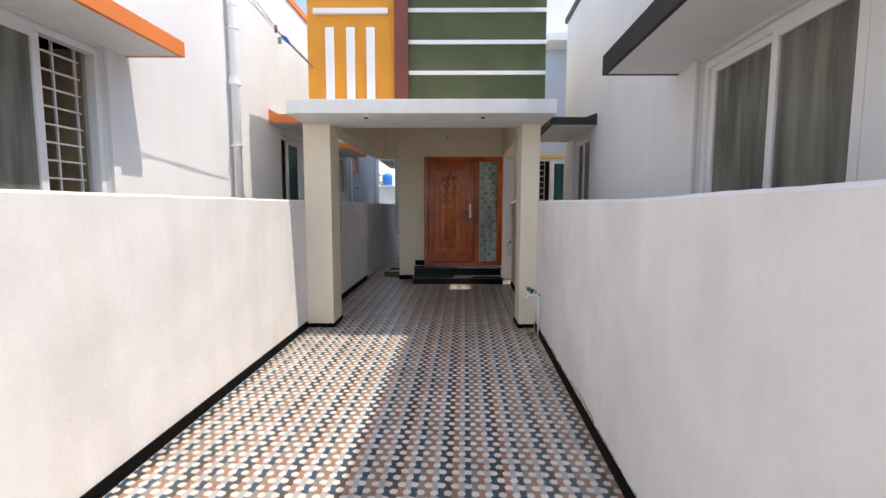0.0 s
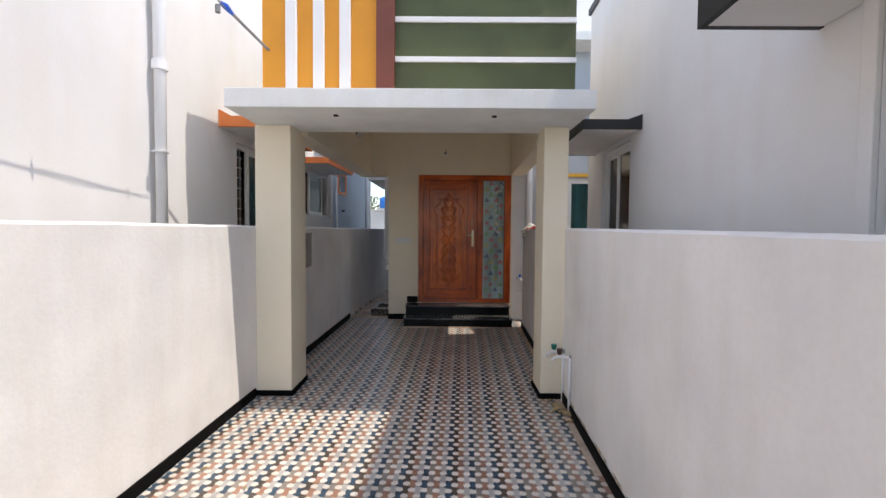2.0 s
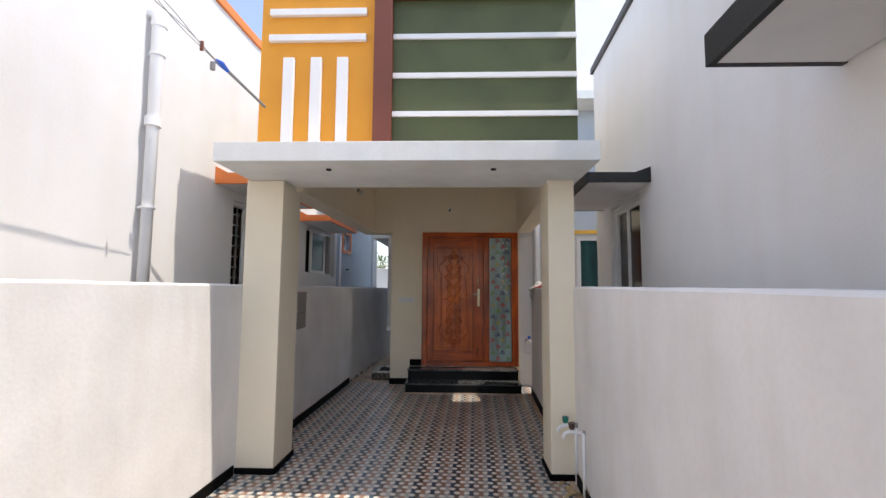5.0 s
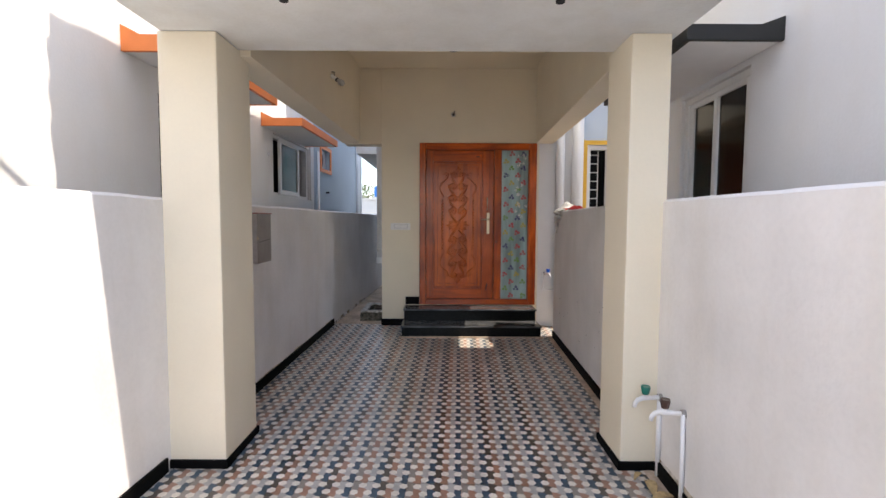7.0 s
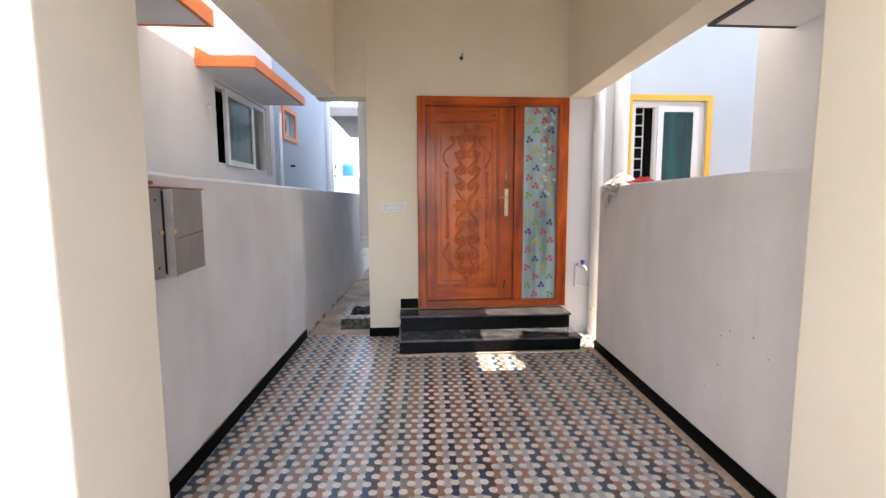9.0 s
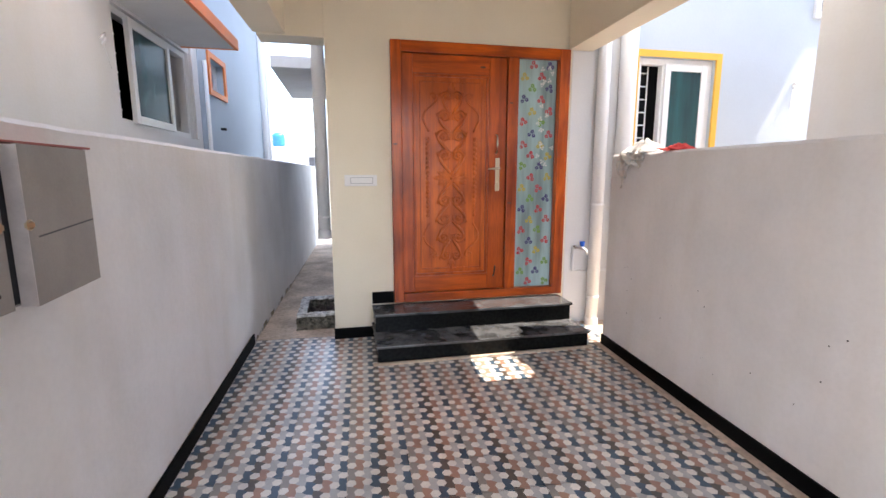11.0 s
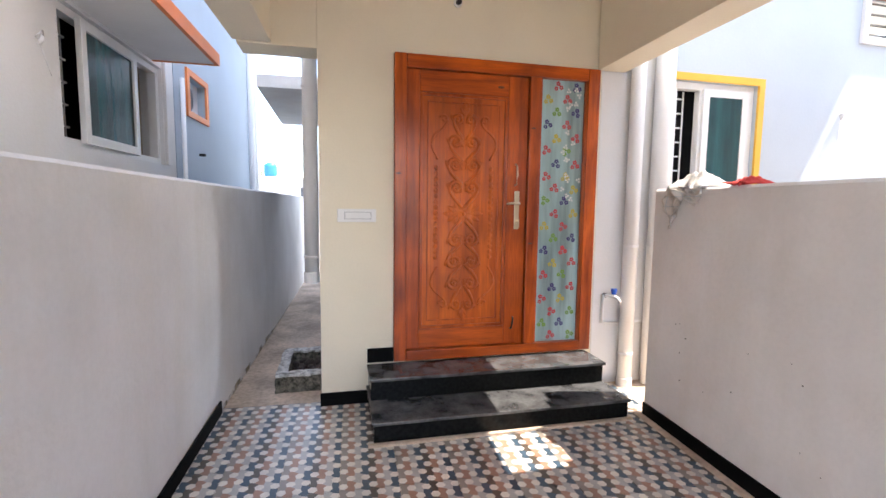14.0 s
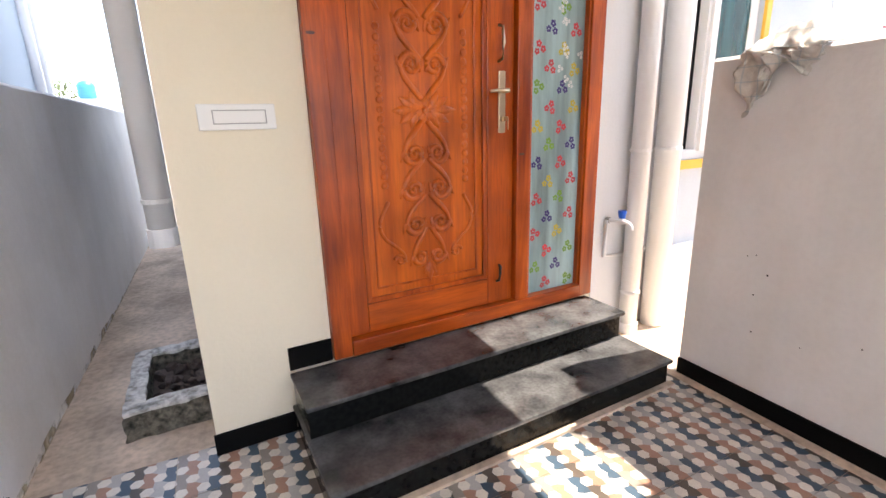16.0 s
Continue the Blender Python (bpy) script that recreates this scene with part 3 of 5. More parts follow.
# ---- steps ----
e = thing("granite_steps", (0.2, 9.6, 0), "two polished black granite entrance steps", "steps")
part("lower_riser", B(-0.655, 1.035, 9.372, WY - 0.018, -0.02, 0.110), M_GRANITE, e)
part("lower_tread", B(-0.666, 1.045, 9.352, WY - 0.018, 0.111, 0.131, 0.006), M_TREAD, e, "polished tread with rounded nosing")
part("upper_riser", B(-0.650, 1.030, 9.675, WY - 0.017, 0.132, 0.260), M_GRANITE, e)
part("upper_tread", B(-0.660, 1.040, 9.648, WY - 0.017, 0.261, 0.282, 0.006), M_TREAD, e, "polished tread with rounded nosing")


# ---- entrance door ----
def ring(bm, x, y, z, r, w=0.008, seg=20, a0=0.0, a1=2 * math.pi):
    n = max(4, int(seg * abs(a1 - a0) / (2 * math.pi)))
    tube(bm, [(x + r * math.cos(a0 + (a1 - a0) * k / n), y, z + r * math.sin(a0 + (a1 - a0) * k / n)) for k in range(n + 1)], w, 6)


def scroll(bm, x, y, z, r, turn, start, s, w=0.011):
    """A carved volute that winds in from radius r; s mirrors it."""
    pts = []
    for k in range(26):
        f = k / 25
        a = start + turn * f
        rr = r * (1 - 0.82 * f)
        pts.append((x + s * rr * math.cos(a), y, z + rr * math.sin(a)))
    tube(bm, pts, [w * (1.15 - 0.45 * k / 25) for k in range(26)], 6)


def leaf_shape(bm, x, y, z, ang, ln, wd, h=0.011):
    """A carved leaf, raised along its middle rib."""
    rows = []
    for k in range(6):
        f = k / 5
        half = wd * math.sin(math.pi * min(0.98, 0.08 + 0.9 * f)) / 2
        cx, cz = x + ln * f * math.cos(ang), z + ln * f * math.sin(ang)
        px, pz = -math.sin(ang) * half, math.cos(ang) * half
        rows.append((bm.verts.new((cx + px, y + 0.002, cz + pz)), bm.verts.new((cx, y - h, cz)), bm.verts.new((cx - px, y + 0.002, cz - pz))))
    for a, b in zip(rows, rows[1:]):
        bm.faces.new((a[0], a[1], b[1], b[0]))
        bm.faces.new((a[1], a[2], b[2], b[1]))


def entrance_door():
    e = thing("entrance_door", (0.3, WY, DZ0), "closed varnished teak entrance door with carved panel and glass sidelight", "door")
    f0, f1 = WY - 0.035, WY + 0.06
    fr = part("frame", box(B(DX0 + 0.002, -0.385, f0, f1, DZ0 + 0.002, DZ1 - 0.002, 0.006), 0.975, DX1 - 0.002, f0, f1, DZ0 + 0.002, DZ1 - 0.002, 0.006), M_TEAK, e, "reddish teak door frame")
    part("head", B(-0.384, 0.974, f0 + 0.002, f1, 2.335, DZ1 - 0.002, 0.006), M_TEAKH, fr)
    part("sill", B(-0.384, 0.974, f0 - 0.006, f1, DZ0 + 0.002, 0.365, 0.006), M_TEAKH, fr)
    part("post", B(0.515, 0.60, f0 + 0.003, f1, 0.366, 2.334, 0.006), M_TEAK, fr)
    part("inner_bead", box(B(0.601, 0.612, f0 + 0.012, f1, 0.366, 2.334, 0.003), 0.963, 0.974, f0 + 0.012, f1, 0.366, 2.334, 0.003), M_TEAK, fr)
    y = WY - 0.004
    leaf = part("leaf", box(B(-0.382, -0.29, y, y + 0.05, 0.370, 2.331, 0.004), 0.36, 0.511, y, y + 0.05, 0.370, 2.331, 0.004), M_TEAK, e, "carved teak door leaf")
    part("rail", B(-0.289, 0.359, y + 0.001, y + 0.05, 2.185, 2.331, 0.004), M_TEAKH, leaf)
    part("rail", B(-0.289, 0.359, y + 0.001, y + 0.05, 0.370, 0.508, 0.004), M_TEAKH, leaf)
    py = y + 0.018
    part("panel", B(-0.289, 0.359, py, py + 0.025, 0.509, 2.184), M_TEAKP, leaf, "teak panel with carved scrolls")
    bm = bmesh.new()
    for k, (d, w) in enumerate(((0.0, 0.022), (0.055, 0.009))):
        x0, x1, z0, z1 = -0.288 + d, 0.358 - d, 0.51 + d, 2.183 - d
        h = 0.016 if k == 0 else 0.007
        box(bm, x0, x0 + w, py - h, py + 0.001, z0, z1, 0.003)
        box(bm, x1 - w, x1, py - h, py + 0.001, z0, z1, 0.003)
        box(bm, x0 + w, x1 - w, py - h, py + 0.001, z0, z0 + w, 0.003)
        box(bm, x0 + w, x1 - w, py - h, py + 0.001, z1 - w, z1, 0.003)
    part("moulding", bm, M_TEAK, leaf)
    # carving: mirrored scrolls about the middle line
    cx, cz = 0.037, 1.345
    bm = bmesh.new()
    yy = py - 0.001
    volutes = ((0.185, 0.056, 0.050), (0.345, 0.066, 0.052), (0.505, 0.062, 0.048), (0.665, 0.046, 0.036))
    for s in (-1, 1):
        for up in (1, -1):
            low = 0.045
            for zc, xo, r in volutes:
                # a stem swings out from the middle line and winds into the volute
                top = zc + r
                pts = []
                for k in range(18):
                    f = k / 17
                    x = 0.014 + (xo + r - 0.014) * math.sin(f * math.pi / 2) ** 1.25
                    pts.append((cx + s * x, yy, cz + up * (low + (zc - low) * f)))
                tube(bm, pts, [0.0085 + 0.0055 * math.sin(math.pi * min(1.0, 0.25 + k / 22)) for k in range(18)], 8)
                scroll(bm, cx + s * xo, yy, cz + up * zc, r, up * 8.6, 0.0, s, 0.0135)
                bmesh.ops.create_uvsphere(bm, u_segments=10, v_segments=6, radius=0.013, matrix=Matrix.Translation((cx + s * xo, yy, cz + up * zc)) @ Matrix.Diagonal((1, 0.9, 1, 1)))
                # leaves that spring from the stem
                leaf_shape(bm, cx + s * (xo + r * 0.9), yy, cz + up * (zc - 0.02), math.pi / 2 - s * (math.pi / 2 - up * 1.15), 0.06, 0.026, 0.013)
                leaf_shape(bm, cx + s * 0.012, yy, cz + up * (zc - 0.03), math.pi / 2 * up - s * 0.30 * up, 0.085, 0.028, 0.013)
                low = top - 0.03
        # shoulder cartouches
        for zc, up in ((1.86, 1), (0.83, -1)):
            pts = []
            for k in range(22):
                f = k / 21
                pts.append((cx + s * (0.125 + 0.085 * min(1, f * 2.2) - 0.03 * math.sin(f * math.pi * 2.2)), yy + 0.002, zc + up * (0.16 - 0.29 * f ** 1.2)))
            tube(bm, pts, 0.0095, 6)
            scroll(bm, cx + s * 0.15, yy + 0.001, zc + up * 0.15, 0.03, 6.5, 0.3, s, 0.008)
        # leaves by the flower
        for a, ln in ((0.0, 0.125), (-0.55, 0.105), (0.55, 0.105), (1.1, 0.085), (-1.1, 0.085)):
            leaf_shape(bm, cx + s * 0.03, yy, cz, math.pi / 2 - s * (math.pi / 2 - a), ln, 0.048, 0.014)
    for up in (1, -1):
        leaf_shape(bm, cx, yy, cz + up * 0.69, math.pi / 2 * up, 0.10, 0.045, 0.013)
        for a in (-0.6, 0.6):
            leaf_shape(bm, cx, yy, cz + up * 0.70, math.pi / 2 * up + a, 0.06, 0.028, 0.011)
    part("carved_scroll", bm, M_TEAKP, leaf, "carved scrollwork", smooth=True)
    bm = bmesh.new()
    for k in range(6):
        a = k * math.pi / 3 + 0.3
        leaf_shape(bm, cx, yy - 0.002, 1.345, a, 0.062, 0.045, 0.012)
    bmesh.ops.create_uvsphere(bm, u_segments=12, v_segments=8, radius=0.017, matrix=Matrix.Translation((cx, yy - 0.006, 1.345)))
    part("carved_flower", bm, M_TEAKP, leaf, "carved flower", smooth=True)
    for s in (-1, 1):
        bm = bmesh.new()
        for k in range(17):
            bmesh.ops.create_uvsphere(bm, u_segments=10, v_segments=6, radius=0.015, matrix=Matrix.Translation((cx + s * 0.205, py, 1.03 + 0.04 * k)) @ Matrix.Diagonal((1.15, 0.5, 1.1, 1)))
        part("carved_beads", bm, M_TEAKP, leaf, "row of carved beads", smooth=True)
    # knots in the timber
    for x, z, ob_, yk in ((-0.44, 1.62, fr, f0), (0.545, 1.97, fr, f0 + 0.003), (0.545, 1.13, fr, f0 + 0.003), (0.30, 2.25, leaf, y)):
        bm = bmesh.new()
        bmesh.ops.create_uvsphere(bm, u_segments=10, v_segments=6, radius=0.012, matrix=Matrix.Translation((x, yk + 0.001, z)) @ Matrix.Diagonal((2.2, 0.12, 0.8, 1)))
        part("knot", bm, M_KNOT, ob_)
    # lever lock
    lk = part("lock_plate", B(0.420, 0.458, y - 0.008, y - 0.001, 1.235, 1.515, 0.003), M_BRASS, leaf, "satin brass lock plate")
    part("lever", tube(T([(0.440, y - 0.008, 1.425), (0.440, y - 0.05, 1.425)], 0.011), [(0.445, y - 0.052, 1.425), (0.40, y - 0.055, 1.426), (0.345, y - 0.052, 1.421)], [0.010, 0.0085, 0.007]), M_BRASS, leaf, "brass lever handle", smooth=True)
    part("lock_cylinder", T([(0.440, y - 0.006, 1.30), (0.440, y - 0.022, 1.30)], 0.014), M_BRASS, leaf)
    part("key", box(B(0.437, 0.443, y - 0.05, y - 0.018, 1.29, 1.31), 0.438, 0.442, y - 0.056, y - 0.05, 1.25, 1.305), M_BRASS, leaf)
    bm = tube(bmesh.new(), [(0.425, y, 1.555), (0.425, y - 0.03, 1.565), (0.425, y - 0.038, 1.63), (0.425, y - 0.03, 1.70), (0.425, y, 1.71)], [0.006, 0.006, 0.009, 0.006, 0.006], 10)
    part("pull_handle", bm, M_BRASS, leaf, "brass bow pull handle", smooth=True)
    bm = tube(bmesh.new(), [(0.415, y, 0.485), (0.415, y - 0.022, 0.495), (0.42, y - 0.025, 0.53), (0.43, y - 0.012, 0.565), (0.43, y, 0.57)], 0.007, 10)
    part("door_stop", bm, M_IRON, leaf, "black iron door catch", smooth=True)
    # sidelight with printed flowers
    gl = part("sidelight_glass", B(0.6125, 0.9625, WY + 0.006, WY + 0.012, 0.367, 2.333), M_DGLASS, e, "frosted glass printed with small flowers")
    part("grille", lattice(0.6125, 0.9625, 0.367, 2.333, WY + 0.03), M_GRILL, e, "white grille behind the glass")
    tones = [M_FL_RED, M_FL_NAVY, M_FL_GOLD, M_FL_RED, M_FL_GREEN]
    meshes = []
    for m in tones:
        bm = bmesh.new()
        for cx2, cz2, r in ((0, 0.018, 0.016), (0.020, -0.007, 0.0155), (-0.016, -0.012, 0.0145)):
            for k in range(5):
                a = k * 2 * math.pi / 5 + cx2 * 40
                vs = [bm.verts.new((cx2 + r * 0.62 * math.cos(a) + r * 0.43 * math.cos(b), 0, cz2 + r * 0.62 * math.sin(a) + r * 0.43 * math.sin(b))) for b in [j * math.pi / 3.5 for j in range(7)]]
                bm.faces.new(vs)
        me = bpy.data.meshes.new("flower_print")
        bm.to_mesh(me)
        bm.free()
        me.materials.append(m)
        meshes.append(me)
    pale = meshes[0].copy()
    pale.materials.clear()
    pale.materials.append(M_PLATE)
    # two staggered columns a row; R red, N navy, Y yellow, G green, from the top down
    order = "RN YR GN NR YR RG NR RY RY GN RY YR GN NR YR RG NR RY RG GN RG".split()
    pick = {"R": meshes[0], "N": meshes[1], "Y": meshes[2], "G": meshes[4]}
    for r, pair in enumerate(order):
        for c, tone in enumerate(pair):
            o = new("flower_print", pick[tone])
            o.parent = gl
            o.location = (0.667 + 0.157 * c + 0.078 * (1 - r % 2) + random.uniform(-0.006, 0.006), WY + 0.0045, 2.285 - 0.0935 * r + random.uniform(-0.006, 0.006))
            o.rotation_euler = (0, random.uniform(-0.5, 0.5), 0)
            o.scale = (1.12, 1, 1.12)
    # pale blossoms printed between the coloured ones
    for r in range(18):
        o = new("pale_blossom", pale)
        o.parent = gl
        o.location = (random.uniform(0.80, 0.945), WY + 0.0042, 1.45 + random.uniform(0.0, 0.85))
        o.rotation_euler = (0, random.uniform(0, 6), 0)
        o.scale = (0.6, 1, 0.6)


def lattice(x0, x1, z0, z1, y):
    bm = bmesh.new()
    for k in range(1, 4):
        x = x0 + (x1 - x0) * k / 4
        box(bm, x - 0.006, x + 0.006, y, y + 0.008, z0, z1)
    for k in range(1, 12):
        z = z0 + (z1 - z0) * k / 12
        box(bm, x0, x1, y + 0.009, y + 0.017, z - 0.005, z + 0.005)
    return bm


M_FL_RED = mat("red print", (0.62, 0.05, 0.06), 0.4)
M_FL_NAVY = mat("navy print", (0.05, 0.03, 0.18), 0.4)
M_FL_GOLD = mat("yellow print", (0.62, 0.48, 0.05), 0.4)
M_FL_GREEN = mat("green print", (0.20, 0.38, 0.05), 0.4)
entrance_door()
tagged(link("wall_room_behind", box(B(-0.7, 1.3, 10.9, 11.0, 0.0, 3.0), -0.76, -0.7, 10.17, 11.0, 0.0, 3.0), M_WHITE), "plain inner wall behind the door", "wall", kind="structure")
tagged(link("floor_room", B(-0.7, 1.3, 10.17, 10.9, 0.1, 0.28), M_CEMENT), "plain inner floor behind the door", "floor", kind="structure")

# ---- facade above the porch ----
e = thing("facade_panel", (0, 6.5, 2.62), "painted parapet facade in amber, maroon and olive", "facade")
FY = 6.485
part("amber_panel", B(-1.66, -0.632, FY - 0.04, FY, 2.652, 4.205, 0.004), M_YELLOW, e, "amber painted panel")
for z in (4.20, 3.96, 3.72):
    part("bar", B(-1.575, -0.705, FY - 0.085, FY - 0.041, z - 0.03, z + 0.03, 0.004), M_CEIL, e, "raised white bar")
for x in (-1.39, -1.145, -0.91):
    part("bar", B(x - 0.048, x + 0.048, FY - 0.085, FY - 0.041, 2.66, 3.535, 0.004), M_CEIL, e, "raised white bar")
part("maroon_column", B(-0.63, -0.472, FY - 0.10, FY, 2.652, 4.09, 0.004), M_MAROON, e, "maroon painted frame")
part("maroon_band", B(-0.63, 1.155, FY - 0.10, FY, 4.092, 4.235, 0.004), M_MAROON, e, "maroon painted frame")
part("maroon_sill", B(-1.665, 1.155, FY - 0.105, FY, 2.608, 2.640), M_MAROON, e, "thin maroon base line")
part("olive_panel", B(-0.470, 1.148, FY - 0.02, FY, 2.652, 4.09), M_GREEN, e, "olive green painted panel")
for z in (3.74, 3.38, 3.03):
    part("stripe", B(-0.469, 1.150, FY - 0.045, FY - 0.021, z - 0.023, z + 0.023, 0.003), M_CEIL, e, "thin white stripe")
part("back_wall", B(-1.655, 1.15, FY + 0.003, FY + 0.17, 3.51, 4.2), M_WHITE, e, "white back of the parapet")


# ---- windows ----

def win(name, wall_u, s, y0, y1, z0, z1, label, sashes, grille, glass_m, dark_y=None, group="side windows"):
    """A white sliding window in a wall along y; s points out of the wall. sashes: (ya, yb, offset)."""
    e = thing(name, (wall_u, (y0 + y1) / 2, z0), label, "window", group)
    a, b = sorted((wall_u - s * 0.10, wall_u - s * 0.03))

    def X(o0, o1):
        return sorted((wall_u + s * o0, wall_u + s * o1))

    w = 0.05
    bm = bmesh.new()
    box(bm, a, b, y0 + 0.002, y0 + w, z0 + 0.002, z1 - 0.002, 0.004)
    box(bm, a, b, y1 - w, y1 - 0.002, z0 + 0.002, z1 - 0.002, 0.004)
    box(bm, a, b, y0 + w, y1 - w, z0 + 0.002, z0 + w, 0.004)
    box(bm, a, b, y0 + w, y1 - w, z1 - w, z1 - 0.002, 0.004)
    part("frame", lane(bm), M_UPVC, e, "white window frame")
    for ya, yb, off in sashes:
        bm = bmesh.new()
        c0, c1 = X(-0.075 + off, -0.04 + off)
        for q in ((ya, ya + 0.055), (yb - 0.055, yb)):
            box(bm, c0, c1, q[0], q[1], z0 + 0.03, z1 - 0.03, 0.004)
        box(bm, c0, c1, ya + 0.055, yb - 0.055, z0 + 0.03, z0 + 0.09, 0.004)
        box(bm, c0, c1, ya + 0.055, yb - 0.055, z1 - 0.09, z1 - 0.03, 0.004)
        sash = part("sash", lane(bm), M_UPVC, e, "white sliding sash")
        g0, g1 = X(-0.062 + off, -0.056 + off)
        part("pane", L(g0, g1, ya + 0.05, yb - 0.05, z0 + 0.085, z1 - 0.085), glass_m, sash, "obscured glass pane")
    if grille:
        ya, yb = grille
        c0, c1 = X(-0.14, -0.125)
        n = int((z1 - z0) / 0.115)
        for k in range(1, n):
            z = z0 + (z1 - z0) * k / n
            part("grille_bar", L(c0, c1, ya, yb, z - 0.006, z + 0.006), M_GRILL, e)
        for yy in (ya + 0.02, (ya + yb) / 2 + 0.04, yb - 0.02):
            part("grille_rod", L(c0 - 0.012, c1 - 0.012, yy - 0.006, yy + 0.006, z0, z1), M_GRILL, e)
    # reveal behind the window
    bm = bmesh.new()
    i0, i1 = X(-0.46, -0.18)
    box(bm, i0, i1, y1 - 0.012, y1 + 0.03, z0, z1)
    part("reveal", lane(bm), M_BEIGE, e, "beige inner reveal")
    return e


WL = "white sliding window with obscured glass, partly open"
win("window", -2.33, 1, *W1, WL, [(2.5, 3.86, 0.0)], (3.78, 4.26), M_GLASSG)
win("window", -2.33, 1, *W2, "white window with dark grille in shade", [(7.90, 8.42, 0.0)], (7.61, 7.95), M_GLASS)
win("window", -2.33, 1, *W3, WL, [(10.02, 10.74, 0.045)], (9.84, 10.1), M_GLASS)
win("window", 1.95, -1, *R1, "white sliding window with closed ribbed glass sashes", [(2.85, 3.46, 0.012), (3.40, 4.11, -0.012)], None, M_GLASSG)
win("window", 1.95, -1, *R2, "white window with dark glass in shade", [(6.98, 7.43, 0.0), (7.37, 7.80, -0.012)], None, M_GLASSB)


def ledge_frame(u, s, y0, y1, z0, z1):
    bm = bmesh.new()
    a, b = sorted((u + s * 0.002, u + s * 0.03))
    box(bm, a, b, y1 + 0.001, y1 + 0.075, z0, z1 + 0.06, 0.006)
    return lane(bm)


tagged(link("trim_window_west", ledge_frame(-2.33, 1, *W1), M_WHITE), "raised plaster band beside the window", "trim", kind="structure")
tagged(link("trim_window_east", ledge_frame(1.95, -1, *R1), M_WHITE), "raised plaster band beside the window", "trim", kind="structure")
tagged(link("trim_window_passage", ledge_frame(-2.33, 1, *W3), M_WHITE), "raised plaster band beside the window", "trim", kind="structure")

# house window with yellow surround
x0, x1, z0, z1 = RW
yw = WY - 0.004
e = thing("window", (2.1, yw, z0), "white sliding window with yellow surround and dark grille", "window")
bm = bmesh.new()
for q in ((x0 - 0.055, x0, z0 - 0.055, z1 + 0.055), (x1, x1 + 0.055, z0 - 0.055, z1 + 0.055), (x0, x1, z1, z1 + 0.055), (x0, x1, z0 - 0.055, z0)):
    box(bm, q[0], q[1], yw - 0.022, yw - 0.001, q[2], q[3])
part("surround", bm, M_TRIMY, e, "yellow painted surround")
bm = bmesh.new()
for q in ((x0 + 0.002, x0 + 0.06, z0 + 0.002, z1 - 0.002), (x1 - 0.06, x1 - 0.002, z0 + 0.002, z1 - 0.002), (x0 + 0.06, x1 - 0.06, z1 - 0.06, z1 - 0.002), (x0 + 0.06, x1 - 0.06, z0 + 0.002, z0 + 0.06), (2.0, 2.06, z0 + 0.06, z1 - 0.06)):
    box(bm, q[0], q[1], yw + 0.03, yw + 0.09, q[2], q[3], 0.004)
part("frame", bm, M_UPVC, e, "white window frame")
bm = bmesh.new()
for q in ((2.02, 2.08, z0 + 0.05, z1 - 0.05), (2.40, 2.47, z0 + 0.05, z1 - 0.05), (2.08, 2.40, z1 - 0.11, z1 - 0.05), (2.08, 2.40, z0 + 0.05, z0 + 0.11)):
    box(bm, q[0], q[1], yw + 0.006, yw + 0.028, q[2], q[3], 0.004)
sash = part("sash", bm, M_UPVC, e, "white sliding sash")
part("pane", B(2.078, 2.402, yw + 0.014, yw + 0.02, z0 + 0.105, z1 - 0.105), M_GLASS, sash, "teal dotted obscured glass")
for k in range(1, 12):
    z = z0 + (z1 - z0) * k / 12
    part("grille_bar", B(x0 + 0.06, 1.915, yw + 0.12, yw + 0.13, z - 0.006, z + 0.006), M_GRILL, e)
for x in (1.795, 1.915):
    part("grille_rod", B(x - 0.005, x + 0.005, yw + 0.108, yw + 0.118, z0 + 0.06, z1 - 0.06), M_GRILL, e)
# Near-black sheet that paints the room's shade behind the grille.
tagged(link("wall_room_right", B(1.5, 4.6, 10.7, 10.8, 0, 4.2), M_SHADE), "near-black shade behind the window", "wall", kind="structure")

# small high louvre window
x0, x1, z0, z1 = HW
e = thing("window", (3.9, yw, z0), "small louvred window with white plaster surround", "window")
bm = bmesh.new()
for q in ((x0 - 0.06, x0, z0 - 0.06, z1 + 0.06), (x1, x1 + 0.06, z0 - 0.06, z1 + 0.06), (x0, x1, z1, z1 + 0.06), (x0, x1, z0 - 0.06, z0)):
    box(bm, q[0], q[1], yw - 0.03, yw - 0.001, q[2], q[3])
part("surround", bm, M_WHITE, e, "white plaster surround")
bm = bmesh.new()
for q in ((x0, x0 + 0.03, z0, z1), (x1 - 0.03, x1, z0, z1), (x0 + 0.03, x1 - 0.03, z1 - 0.03, z1), (x0 + 0.03, x1 - 0.03, z0, z0 + 0.03)):
    box(bm, q[0] + 0.001, q[1] - 0.001, yw + 0.08, yw + 0.13, q[2] + 0.001, q[3] - 0.001)
part("frame", bm, M_TEAK, e, "brown wooden frame")
for k in range(4):
    bm = B(x0 + 0.032, x1 - 0.032, -0.05, 0.05, -0.003, 0.003)
    bmesh.ops.transform(bm, matrix=pose(0, yw + 0.105, z0 + 0.07 + 0.09 * k, 35), verts=bm.verts[:])
    part("slat", bm, M_GLASSG, e, "glass louvre slat")

